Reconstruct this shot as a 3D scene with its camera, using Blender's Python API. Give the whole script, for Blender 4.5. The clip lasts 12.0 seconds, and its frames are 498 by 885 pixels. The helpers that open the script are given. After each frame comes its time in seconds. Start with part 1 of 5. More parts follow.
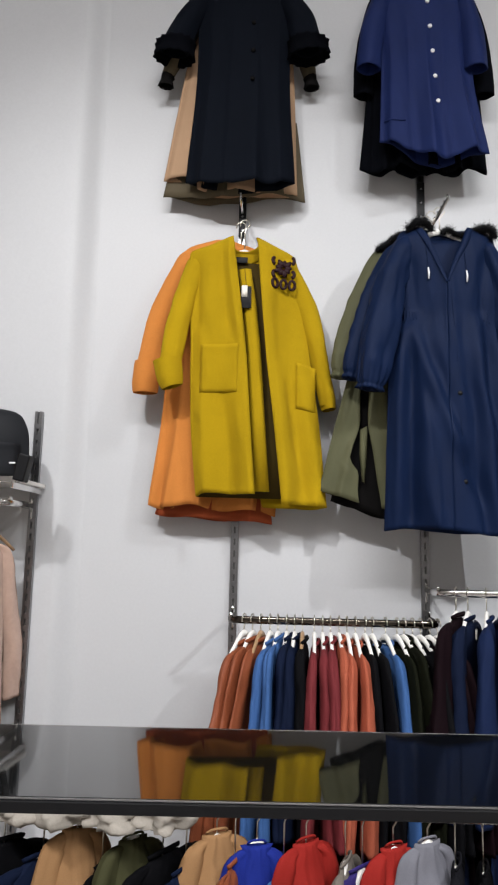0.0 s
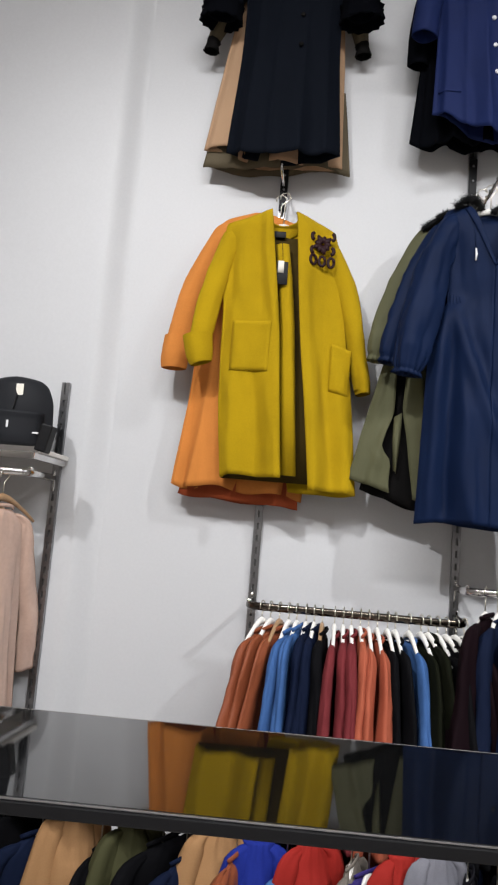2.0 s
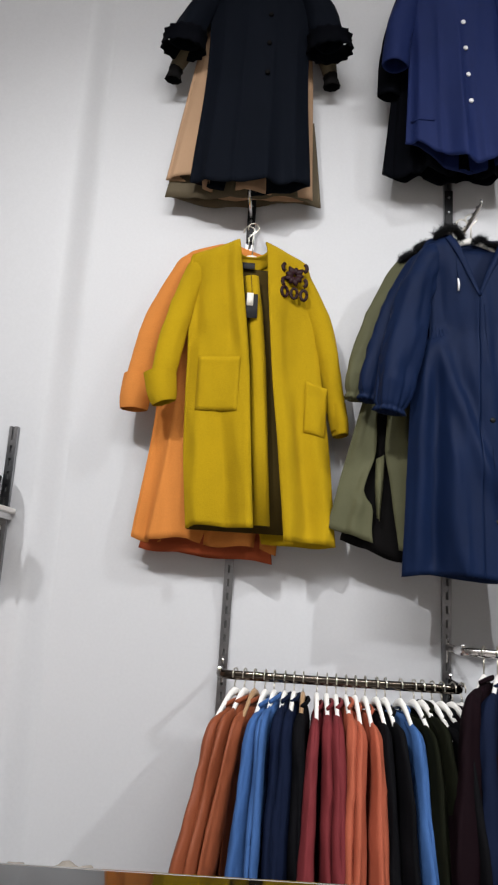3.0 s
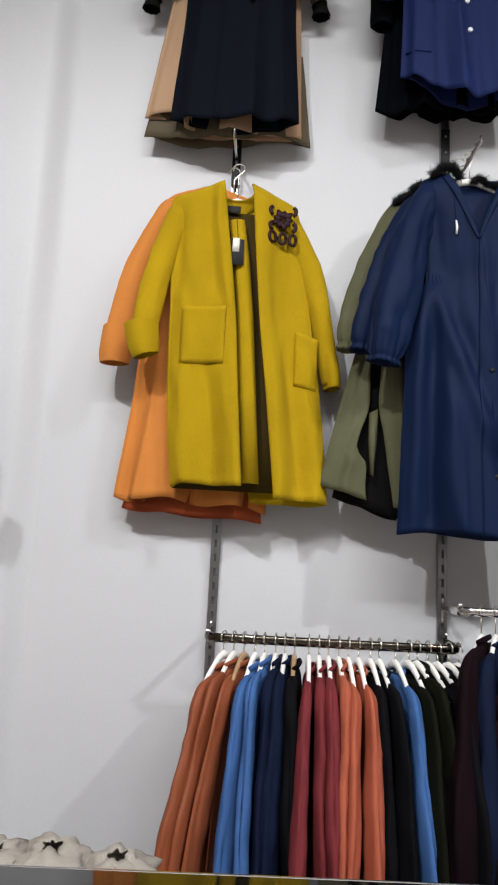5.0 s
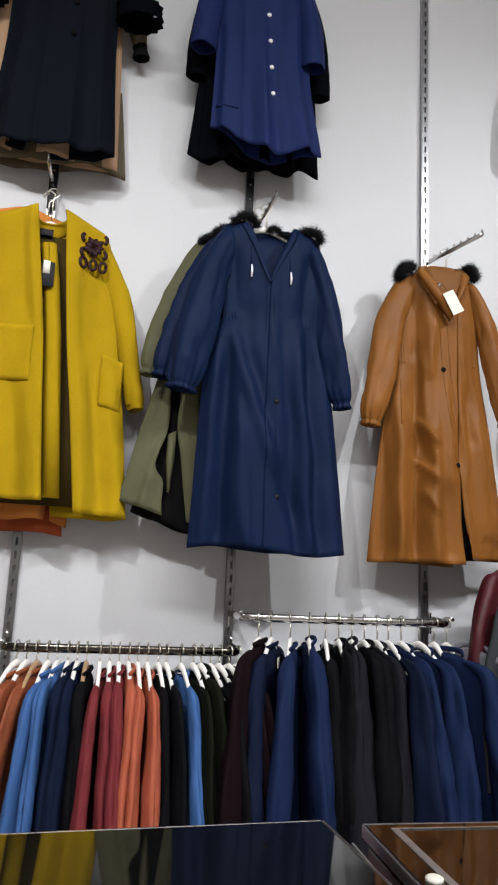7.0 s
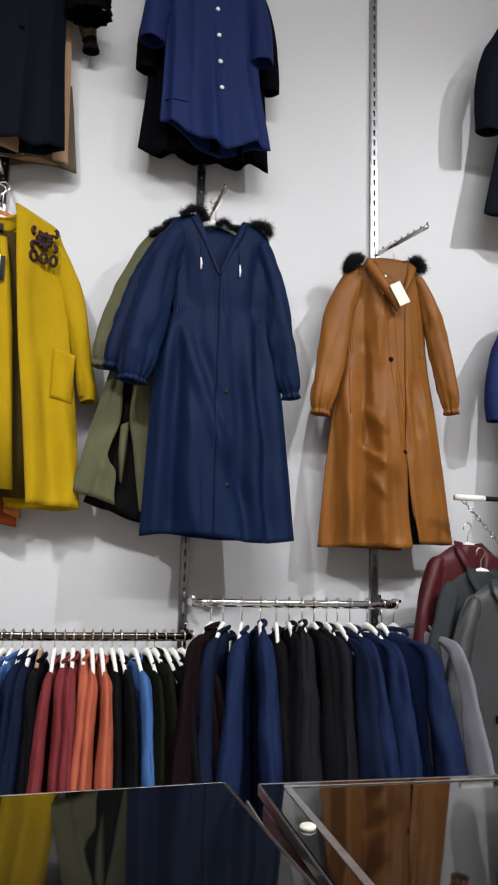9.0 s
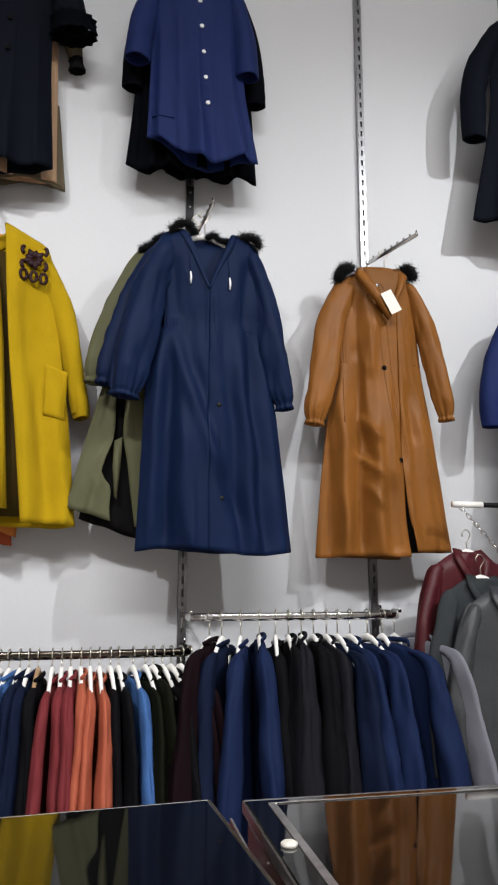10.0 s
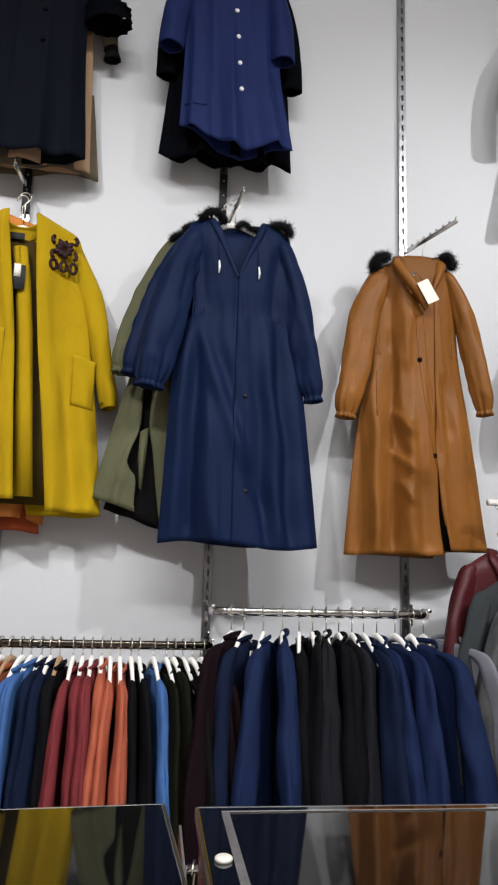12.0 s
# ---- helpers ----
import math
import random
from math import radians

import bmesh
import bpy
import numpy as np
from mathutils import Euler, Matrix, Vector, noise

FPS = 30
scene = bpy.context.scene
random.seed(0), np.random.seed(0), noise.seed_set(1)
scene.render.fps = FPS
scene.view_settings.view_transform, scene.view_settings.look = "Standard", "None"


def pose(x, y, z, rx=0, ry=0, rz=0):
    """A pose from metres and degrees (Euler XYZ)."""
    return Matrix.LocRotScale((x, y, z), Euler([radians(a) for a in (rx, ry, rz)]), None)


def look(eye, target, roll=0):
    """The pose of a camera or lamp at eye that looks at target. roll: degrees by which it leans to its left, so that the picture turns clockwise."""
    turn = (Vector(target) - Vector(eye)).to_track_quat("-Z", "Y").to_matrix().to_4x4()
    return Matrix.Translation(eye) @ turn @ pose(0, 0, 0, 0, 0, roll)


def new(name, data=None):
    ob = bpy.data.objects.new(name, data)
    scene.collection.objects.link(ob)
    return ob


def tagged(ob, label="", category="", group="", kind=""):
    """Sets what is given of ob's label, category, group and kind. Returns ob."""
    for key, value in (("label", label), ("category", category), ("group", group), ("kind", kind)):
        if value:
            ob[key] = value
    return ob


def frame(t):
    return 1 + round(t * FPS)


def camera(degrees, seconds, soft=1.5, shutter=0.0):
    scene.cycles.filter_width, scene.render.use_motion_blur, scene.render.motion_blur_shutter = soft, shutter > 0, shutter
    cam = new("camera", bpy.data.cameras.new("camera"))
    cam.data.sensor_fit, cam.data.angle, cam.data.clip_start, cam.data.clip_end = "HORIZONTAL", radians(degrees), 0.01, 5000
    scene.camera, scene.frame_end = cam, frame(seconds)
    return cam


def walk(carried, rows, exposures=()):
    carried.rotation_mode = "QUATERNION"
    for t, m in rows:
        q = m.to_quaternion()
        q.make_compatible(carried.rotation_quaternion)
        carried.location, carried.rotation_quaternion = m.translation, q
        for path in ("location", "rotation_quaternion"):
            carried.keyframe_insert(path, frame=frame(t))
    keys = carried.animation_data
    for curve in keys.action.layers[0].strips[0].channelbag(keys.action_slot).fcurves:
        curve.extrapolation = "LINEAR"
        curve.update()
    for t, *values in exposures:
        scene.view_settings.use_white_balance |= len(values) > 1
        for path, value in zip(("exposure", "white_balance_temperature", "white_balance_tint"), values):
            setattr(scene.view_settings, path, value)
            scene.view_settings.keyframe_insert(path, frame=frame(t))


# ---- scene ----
cam = camera(38.6, 12.0, soft=2.2)
PATH = [
    (0, (0.1963, -3.0574, 1.6731), (0.1025, -1.0815, 1.9678), 1.31),
    (0.5, (0.2190, -3.0597, 1.6754), (0.0995, -1.0825, 1.9517), 1.15),
    (1, (0.2349, -3.0465, 1.6727), (0.0757, -1.0752, 1.9707), 0.08),
    (1.5, (0.2389, -3.0242, 1.6707), (0.0769, -1.0561, 1.9875), 0.62),
    (2, (0.2396, -2.9547, 1.6739), (0.0355, -0.9807, 1.9219), 4.62),
    (2.5, (0.2490, -2.8453, 1.6853), (0.1208, -0.8715, 1.9819), 3.40),
    (3, (0.1949, -2.6962, 1.6769), (0.0859, -0.7409, 2.0831), 3.50),
    (3.2, (0.1783, -2.6426, 1.6791), (0.0906, -0.6776, 2.0408), 3.01),
    (4.8, (0.1964, -2.5557, 1.6667), (0.0835, -0.5823, 1.9719), 3.49),
    (5, (0.1929, -2.5704, 1.6640), (0.1214, -0.5963, 1.9765), 2.80),
    (5.5, (0.1903, -2.6320, 1.6679), (0.2768, -0.6604, 1.9919), 2.83),
    (6, (0.2160, -2.6679, 1.6627), (0.4090, -0.6963, 1.9373), 2.56),
    (6.5, (0.2521, -2.6884, 1.6673), (0.5233, -0.7185, 1.8814), 3.77),
    (7, (0.3039, -2.7607, 1.6826), (0.6868, -0.8299, 2.0367), 2.63),
    (7.2, (0.3236, -2.7855, 1.6978), (0.6892, -0.8490, 2.0388), 1.87),
    (8.8, (0.3750, -2.8323, 1.6835), (0.8283, -0.9063, 1.9754), 1.50),
    (9, (0.3790, -2.8394, 1.6784), (0.8327, -0.9189, 2.0036), 1.63),
    (9.5, (0.3885, -2.8412, 1.6774), (0.8379, -0.9224, 2.0183), 0.91),
    (10, (0.4141, -2.8378, 1.6767), (0.8570, -0.9213, 2.0383), 0.14),
    (10.5, (0.3874, -2.8123, 1.6912), (0.9413, -0.9228, 2.0421), -0.28),
    (10.9, (0.3777, -2.8032, 1.6913), (0.9490, -0.9145, 2.0172), -0.14),
    (11, (0.3821, -2.8002, 1.6873), (0.9407, -0.9038, 1.9903), -0.32),
    (11.5, (0.4685, -2.7875, 1.6795), (0.8668, -0.8533, 1.9956), 1.24),
    (12, (0.5327, -2.8129, 1.6814), (0.8205, -0.8635, 2.0234), 1.79),
]
walk(cam, [(t, look(eye, target, roll)) for t, eye, target, roll in PATH], [(0.0, 0.0)])

# ---- light: ceiling spotlights of the shop, and added fill panels ----
world = bpy.data.worlds.new("world")
scene.world = world
world.use_nodes = True
world.node_tree.nodes["Background"].inputs[0].default_value = (0.75, 0.85, 1.0, 1)
world.node_tree.nodes["Background"].inputs[1].default_value = 0.05

# place, aim, watts, colour, cone
SPOTS = [
    ((-1.55, -4.3, 5.4), (-0.2, 0.0, 1.7), 600, (0.99, 0.985, 0.99), 50),
    ((3.7, -3.5, 5.2), (1.8, 0.0, 1.4), 540, (0.96, 0.98, 1.0), 66),
]
# x, y of fill lights added under the ceiling behind the camera
FILL_PANELS = [(-1.1, -6.4), (0.3, -6.4), (1.7, -6.4), (3.1, -6.4)]


def spotlight(at, aim, watts, colour, cone):
    lamp = bpy.data.lights.new("spot_lamp", "SPOT")
    lamp.shadow_soft_size, lamp.energy, lamp.color = 0.055, watts, colour
    lamp.spot_size, lamp.spot_blend = radians(cone), 1.0
    ob = new("spot_lamp", lamp)
    ob.matrix_world = look(at, aim)


for spot in SPOTS:
    spotlight(*spot)
for x, y in FILL_PANELS:
    lamp = bpy.data.lights.new("fill_panel_lamp", "AREA")
    lamp.shape, lamp.size, lamp.size_y, lamp.energy, lamp.color = "RECTANGLE", 1.16, 0.56, 148, (0.98, 0.98, 1.0)
    new("fill_panel_lamp", lamp).matrix_world = look((x, y, 6.53), (x, y + 0.01, 0.0))


# ---- materials ----
def material(name, colour, rough=0.6, metal=0.0, grain=60.0, bump=0.05, vary=0.08, large=3.0, sheen=0.0, coat=0.0, coords="Object", spec=0.5):
    m = bpy.data.materials.new(name)
    m.use_nodes = True
    nt = m.node_tree
    b = nt.nodes["Principled BSDF"]
    b.inputs["Roughness"].default_value = rough
    b.inputs["Metallic"].default_value = metal
    b.inputs["Specular IOR Level"].default_value = spec
    if sheen:
        b.inputs["Sheen Weight"].default_value = sheen
        b.inputs["Sheen Roughness"].default_value = 0.5
        b.inputs["Sheen Tint"].default_value = (*[min(1, c * 1.6 + 0.05) for c in colour], 1)
    if coat:
        b.inputs["Coat Weight"].default_value = coat
        b.inputs["Coat Roughness"].default_value = 0.05
    tc = nt.nodes.new("ShaderNodeTexCoord")
    fine = nt.nodes.new("ShaderNodeTexNoise")
    fine.inputs["Scale"].default_value = grain
    fine.inputs["Detail"].default_value = 4
    nt.links.new(tc.outputs[coords], fine.inputs["Vector"])
    wide = nt.nodes.new("ShaderNodeTexNoise")
    wide.inputs["Scale"].default_value = large
    wide.inputs["Detail"].default_value = 3
    nt.links.new(tc.outputs[coords], wide.inputs["Vector"])
    add = nt.nodes.new("ShaderNodeMath")
    add.operation = "ADD"
    nt.links.new(fine.outputs["Fac"], add.inputs[0])
    nt.links.new(wide.outputs["Fac"], add.inputs[1])
    ramp = nt.nodes.new("ShaderNodeMapRange")
    ramp.inputs["From Min"].default_value, ramp.inputs["From Max"].default_value = 0.6, 1.4
    ramp.inputs["To Min"].default_value, ramp.inputs["To Max"].default_value = 1 - vary, 1 + vary
    nt.links.new(add.outputs[0], ramp.inputs["Value"])
    mul = nt.nodes.new("ShaderNodeVectorMath")
    mul.operation = "SCALE"
    mul.inputs[0].default_value = colour
    nt.links.new(ramp.outputs[0], mul.inputs["Scale"])
    nt.links.new(mul.outputs[0], b.inputs["Base Color"])
    if bump:
        bn = nt.nodes.new("ShaderNodeBump")
        bn.inputs["Strength"].default_value = bump
        bn.inputs["Distance"].default_value = 0.004
        nt.links.new(fine.outputs["Fac"], bn.inputs["Height"])
        nt.links.new(bn.outputs[0], b.inputs["Normal"])
    return m


def cloth(name, colour, rough=0.85, sheen=0.0, grain=350.0, bump=0.25, vary=0.14, spec=0.15):
    return material(name, colour, rough, 0, grain, bump, vary, 5.0, sheen, spec=spec)


WALL = material("wall_paint", (0.53, 0.535, 0.55), 0.5, grain=90, bump=0.04, vary=0.035, large=0.7)
# for the unseen walls: kept dark so that the chrome mirrors a dark room
UNSEEN_WALL = material("unseen_wall_paint", (0.22, 0.205, 0.19), 0.6, grain=60, bump=0.03, vary=0.03, large=1.0)
CEILING = material("ceiling_paint", (0.55, 0.55, 0.55), 0.7, grain=60, bump=0.02, vary=0.02)
FLOOR = material("floor_tile", (0.48, 0.45, 0.42), 0.25, grain=25, bump=0.02, vary=0.08, large=1.5)
CHROME = material("chrome", (0.62, 0.61, 0.60), 0.10, 1.0, grain=40, bump=0.02, vary=0.08)
# chrome with the dark reflections of the low rail put into its base colour
CHROME_REFLECTING_DARK = material("chrome_reflecting_dark", (0.10, 0.085, 0.07), 0.16, 1.0, grain=40, bump=0.02, vary=0.2)
STEEL = material("worn_steel", (0.29, 0.29, 0.30), 0.28, 1.0, grain=80, bump=0.05, vary=0.15)
HOOK = material("hook_wire", (0.55, 0.52, 0.45), 0.3, 1.0, grain=40, bump=0.0, vary=0.08)
SLOT = material("slot_shadow", (0.10, 0.10, 0.10), 0.5)
BLACK_GLOSS = material("black_glass", (0.004, 0.0042, 0.0045), 0.03, 0.0, grain=4, bump=0.0, vary=0.2, coat=0.3, spec=0.5)
BLACK_PLASTIC = material("black_plastic", (0.006, 0.006, 0.007), 0.5, spec=0.2)
WHITE_PLASTIC = material("white_plastic", (0.82, 0.80, 0.76), 0.35, grain=50, bump=0.03, vary=0.05)
PAPER = material("paper", (0.80, 0.77, 0.68), 0.7, grain=200, bump=0.02, vary=0.04)
ACRYLIC = material("frosted_acrylic", (0.16, 0.15, 0.15), 0.12, 0.0, grain=70, bump=0.15, vary=0.35, large=20)
MAROON_PANEL = material("dark_red_panel", (0.045, 0.016, 0.013), 0.25, grain=30, bump=0.03, vary=0.25)
WOOD = material("hanger_wood", (0.35, 0.22, 0.12), 0.4, grain=30, bump=0.05, vary=0.15)

MUSTARD = cloth("mustard_wool", (0.375, 0.243, 0.006), 0.95, 0.10, 260, 0.5, 0.16, 0.1)
# brown lining with the shade inside the open coat mixed into its colour
MUSTARD_SHADED_LINING = cloth("olive_brown_shaded_lining", (0.050, 0.032, 0.005), 0.8)
ORANGE = cloth("orange_wool", (0.55, 0.20, 0.045), 0.95, 0.1, 260, 0.4, 0.14, 0.1)
ORANGE_DARK = cloth("rust_lining", (0.30, 0.06, 0.02), 0.8)
NAVY = cloth("navy_gabardine", (0.0052, 0.0122, 0.040), 0.55, 0.0, 500, 0.10, 0.22, 0.07)
OLIVE = cloth("olive_gabardine", (0.090, 0.090, 0.050), 0.60, 0.0, 500, 0.10, 0.18, 0.07)
CAMEL = cloth("camel_gabardine", (0.200, 0.076, 0.015), 0.46, 0.0, 450, 0.10, 0.30, 0.14)
FACING = cloth("pale_brown_facing", (0.18, 0.08, 0.028), 0.7)
BLACKCLOTH = cloth("black_cloth", (0.0035, 0.005, 0.009), 0.8, 0.0, spec=0.06)
INKCLOTH = cloth("ink_cloth", (0.002, 0.0024, 0.004), 0.9, 0.0, spec=0.04)
TAN = cloth("tan_cloth", (0.40, 0.255, 0.155), 0.8)
DARKOLIVE = cloth("dark_olive_cloth", (0.10, 0.08, 0.05), 0.7)
ROYAL = cloth("royal_blue_cloth", (0.008, 0.017, 0.080), 0.7, 0.0)
FUR = cloth("black_fur", (0.010, 0.010, 0.011), 0.7, 0.0, 200, 0.3, 0.3)
THREAD = cloth("aubergine_bead", (0.022, 0.006, 0.008), 0.5, 0.0, 200, 0.3, 0.3, 0.15)
PEARL = material("pearl_button", (0.78, 0.78, 0.80), 0.2, grain=40, bump=0.02, vary=0.05)
LINING = cloth("dark_lining", (0.006, 0.0055, 0.0055), 0.8, spec=0.05)


# ---- mesh helpers ----
def part(name, bm, mat, parent, label="", smooth=True, solid=0.0):
    me = bpy.data.meshes.new(name)
    bm.normal_update()
    bm.to_mesh(me)
    bm.free()
    if smooth:
        me.shade_smooth()
    me.materials.append(mat)
    ob = new(name, me)
    if parent:
        ob.parent = parent
    if solid:
        s = ob.modifiers.new("thickness", "SOLIDIFY")
        s.thickness, s.offset = solid, -1.0
    if label:
        ob["label"] = label
    return ob


def thing(name, at, label, category, group="", kind="", rz=0.0):
    ob = new(name)
    ob.matrix_world = pose(*at, 0, 0, rz)
    ob.empty_display_size = 0.05
    return tagged(ob, label, category, group, kind)


def add_box(bm, centre, size, turn=None, bevel=0.0):
    m = Matrix.Translation(centre) @ (turn or Matrix()) @ Matrix.Diagonal((*size, 1))
    made = bmesh.ops.create_cube(bm, size=1, matrix=m)
    if bevel:
        edges = {e for v in made["verts"] for e in v.link_edges}
        bmesh.ops.bevel(bm, geom=list(edges), offset=bevel, segments=2, affect="EDGES", profile=0.5)


def box(centre, size, bevel=0.0, turn=None):
    bm = bmesh.new()
    add_box(bm, centre, size, turn, bevel)
    return bm


def loft(bm, rings, closed=True, cap=False):
    rows = [[bm.verts.new(p) for p in ring] for ring in rings]
    for a, b in zip(rows, rows[1:]):
        n = len(a)
        for i in range(n if closed else n - 1):
            j = (i + 1) % n
            bm.faces.new((a[i], a[j], b[j], b[i]))
    if cap:
        bm.faces.new(rows[0][::-1])
        bm.faces.new(rows[-1])
    return rows


def tube_rings(path, radii, n=14, wrinkle=0.0, seed=0.0, steps=1):
    """Rings round a path. radii: one (across, deep) pair a point; across lies in the x-z plane."""
    pts, rad = [], []
    for k in range(len(path) - 1):
        p0, p1 = path[max(k - 1, 0)], path[k]
        p2, p3 = path[k + 1], path[min(k + 2, len(path) - 1)]
        for s in range(steps):
            t = s / steps
            v = [0.5 * (2 * b + (c - a) * t + (2 * a - 5 * b + 4 * c - d) * t * t + (3 * b - a - 3 * c + d) * t ** 3) for a, b, c, d in zip(p0, p1, p2, p3)]
            pts.append(Vector(v))
            rad.append([x + (y - x) * t for x, y in zip(radii[k], radii[k + 1])])
    pts.append(Vector(path[-1]))
    rad.append(radii[-1])
    rings = []
    for i, p in enumerate(pts):
        d = (pts[min(i + 1, len(pts) - 1)] - pts[max(i - 1, 0)]).normalized()
        deep = Vector((0, 1, 0)) if abs(d.y) < 0.9 else Vector((0, 0, 1))
        side = d.cross(deep).normalized()
        deep = side.cross(d).normalized()
        ring = []
        for k in range(n):
            a = 2 * math.pi * k / n
            w = 1.0
            if wrinkle:
                w += wrinkle * (1.2 * noise.noise((math.cos(a) * 1.3 + seed, math.sin(a) * 1.3, p.z * 6)) - 1.0 * abs(noise.noise((math.cos(a) * 1.1 + 3 * seed, math.sin(a) * 1.1 + p.z * 5, p.z * 10))) + 0.45 * math.sin(3 * a + 2 * seed + p.z * 2.0) + 0.2)
            sn = math.sin(a)
            if wrinkle:
                sn = math.copysign(abs(sn) ** 1.5, sn) * 0.85
            ring.append(p + side * (rad[i][0] * math.cos(a) * w) + deep * (rad[i][1] * sn * w))
        rings.append(ring)
    return rings


def tube(path, radii, n=14, wrinkle=0.0, seed=0.0, steps=1, cap=False):
    bm = bmesh.new()
    loft(bm, tube_rings(path, radii, n, wrinkle, seed, steps), True, cap)
    return bm


def wire(path, r, n=8, steps=1):
    return tube(path, [(r, r)] * len(path), n, steps=steps, cap=True)


def disc(at, r, thick, n=14):
    """A small round button, its face to -y."""
    bm = bmesh.new()
    x, y, z = at
    rings = []
    for rr, yy in ((r * 0.85, -thick), (r, -thick * 0.6), (r, 0.0)):
        rings.append([(x + rr * math.cos(2 * math.pi * k / n), y + yy, z + rr * math.sin(2 * math.pi * k / n)) for k in range(n)])
    loft(bm, rings, True, True)
    return bm


def between(rows, z, col):
    """The value of column col at height z, on a smooth line through the rows, which fall in z."""
    if z >= rows[0][0]:
        return rows[0][col]
    for i in range(len(rows) - 1):
        a, b = rows[i], rows[i + 1]
        if z >= b[0]:
            h = b[0] - a[0]
            t = (z - a[0]) / h
            mid = (b[col] - a[col]) / h
            before = (a[col] - rows[i - 1][col]) / (a[0] - rows[i - 1][0]) if i else mid
            after = (rows[i + 2][col] - b[col]) / (rows[i + 2][0] - b[0]) if i + 2 < len(rows) else mid
            m0 = 0.0 if before * mid <= 0 else 2 * before * mid / (before + mid)
            m1 = 0.0 if after * mid <= 0 else 2 * after * mid / (after + mid)
            return (2 * t ** 3 - 3 * t * t + 1) * a[col] + (t ** 3 - 2 * t * t + t) * h * m0 + (3 * t * t - 2 * t ** 3) * b[col] + (t ** 3 - t * t) * h * m1
    return rows[-1][col]


def ridge_height(ridges, x, z):
    """How far long folds lift a cloth at (x, z). A ridge: x and z of its upper end, x and z of its lower end, half width, height."""
    d = 0.0
    for x0, z0, x1, z1, w, h in ridges:
        t = (z0 - z) / (z0 - z1)
        if -0.15 < t < 1.15:
            cx = x0 + (x1 - x0) * t + 0.012 * noise.noise((z * 5.0, x0 * 9.0, 0.3))
            fade = min(1.0, max(0.0, (t + 0.15) / 0.35)) * min(1.0, max(0.0, (1.15 - t) / 0.25))
            d += h * fade * fade * (3 - 2 * fade) * math.exp(-((x - cx) / w) ** 2)
    return d


FLAT = math.asin(0.97)


def drape(rows, seed, folds=0.012, waves=5, crease=0.006, ridges=()):
    """Where a hanging cloth lies. Returns at(angle, z), the place on it (angle 0: middle of the front, growing to the left),
    and front(x, z), the y of its front at that place."""
    top, low = rows[0][0], rows[-1][0]

    def at(a, z0):
        l, r, dep, y0 = (between(rows, z0, c) for c in (1, 2, 3, 4))
        cx, hw = (l + r) / 2, (r - l) / 2
        fall = max(0.0, (top - z0 - 0.12) / (top - low))
        v = math.asin(0.97 * math.sin(a)) / FLAT
        c = math.cos(a)
        w1 = waves * a + seed + 0.7 * math.sin(z0 * 2.1 + seed) + 1.2 * noise.noise((z0 * 0.9, seed, 2.0))
        w2 = waves * 1.7 * a + 2.3 * seed + z0 * 0.8
        sharp = 1.0 - 2.0 * abs(math.sin(w2 * 0.5)) ** 0.6
        d = folds * fall * (1.0 * math.sin(w1) + 1.0 * sharp + 2.2 * noise.noise((v * 2.0 + 5 * seed, z0 * 0.6, c)))
        ease = min(1, fall * 3 + 0.3)
        d += crease * ease * (1.2 * noise.noise((v * 3.1 + z0 * 0.9 + seed, z0 * 1.6, 3.7 * seed + c)) - 0.9 * abs(noise.noise((v * 4.5 - z0 * 2.4 + seed, z0 * 1.5, c + seed))))
        d += crease * 0.15 * noise.noise((v * 11 + z0 * 6 + seed, z0 * 9, seed))
        puff = (1 - abs(v) ** 2.4)
        side = 1.0 if c >= 0 else -0.55
        if ridges and c > 0:
            d += ridge_height(ridges, cx - hw * v, z0) * min(1.0, 4 * c)
        return cx - hw * v - 0.35 * d * v, y0 - side * (dep * puff + d * (1 - v ** 6)), v

    def front(x, z):
        l, r = between(rows, z, 1), between(rows, z, 2)
        v = max(-0.98, min(0.98, ((l + r) / 2 - x) / ((r - l) / 2)))
        return at(math.asin(math.sin(v * FLAT) / 0.97), z)[1]

    return at, front


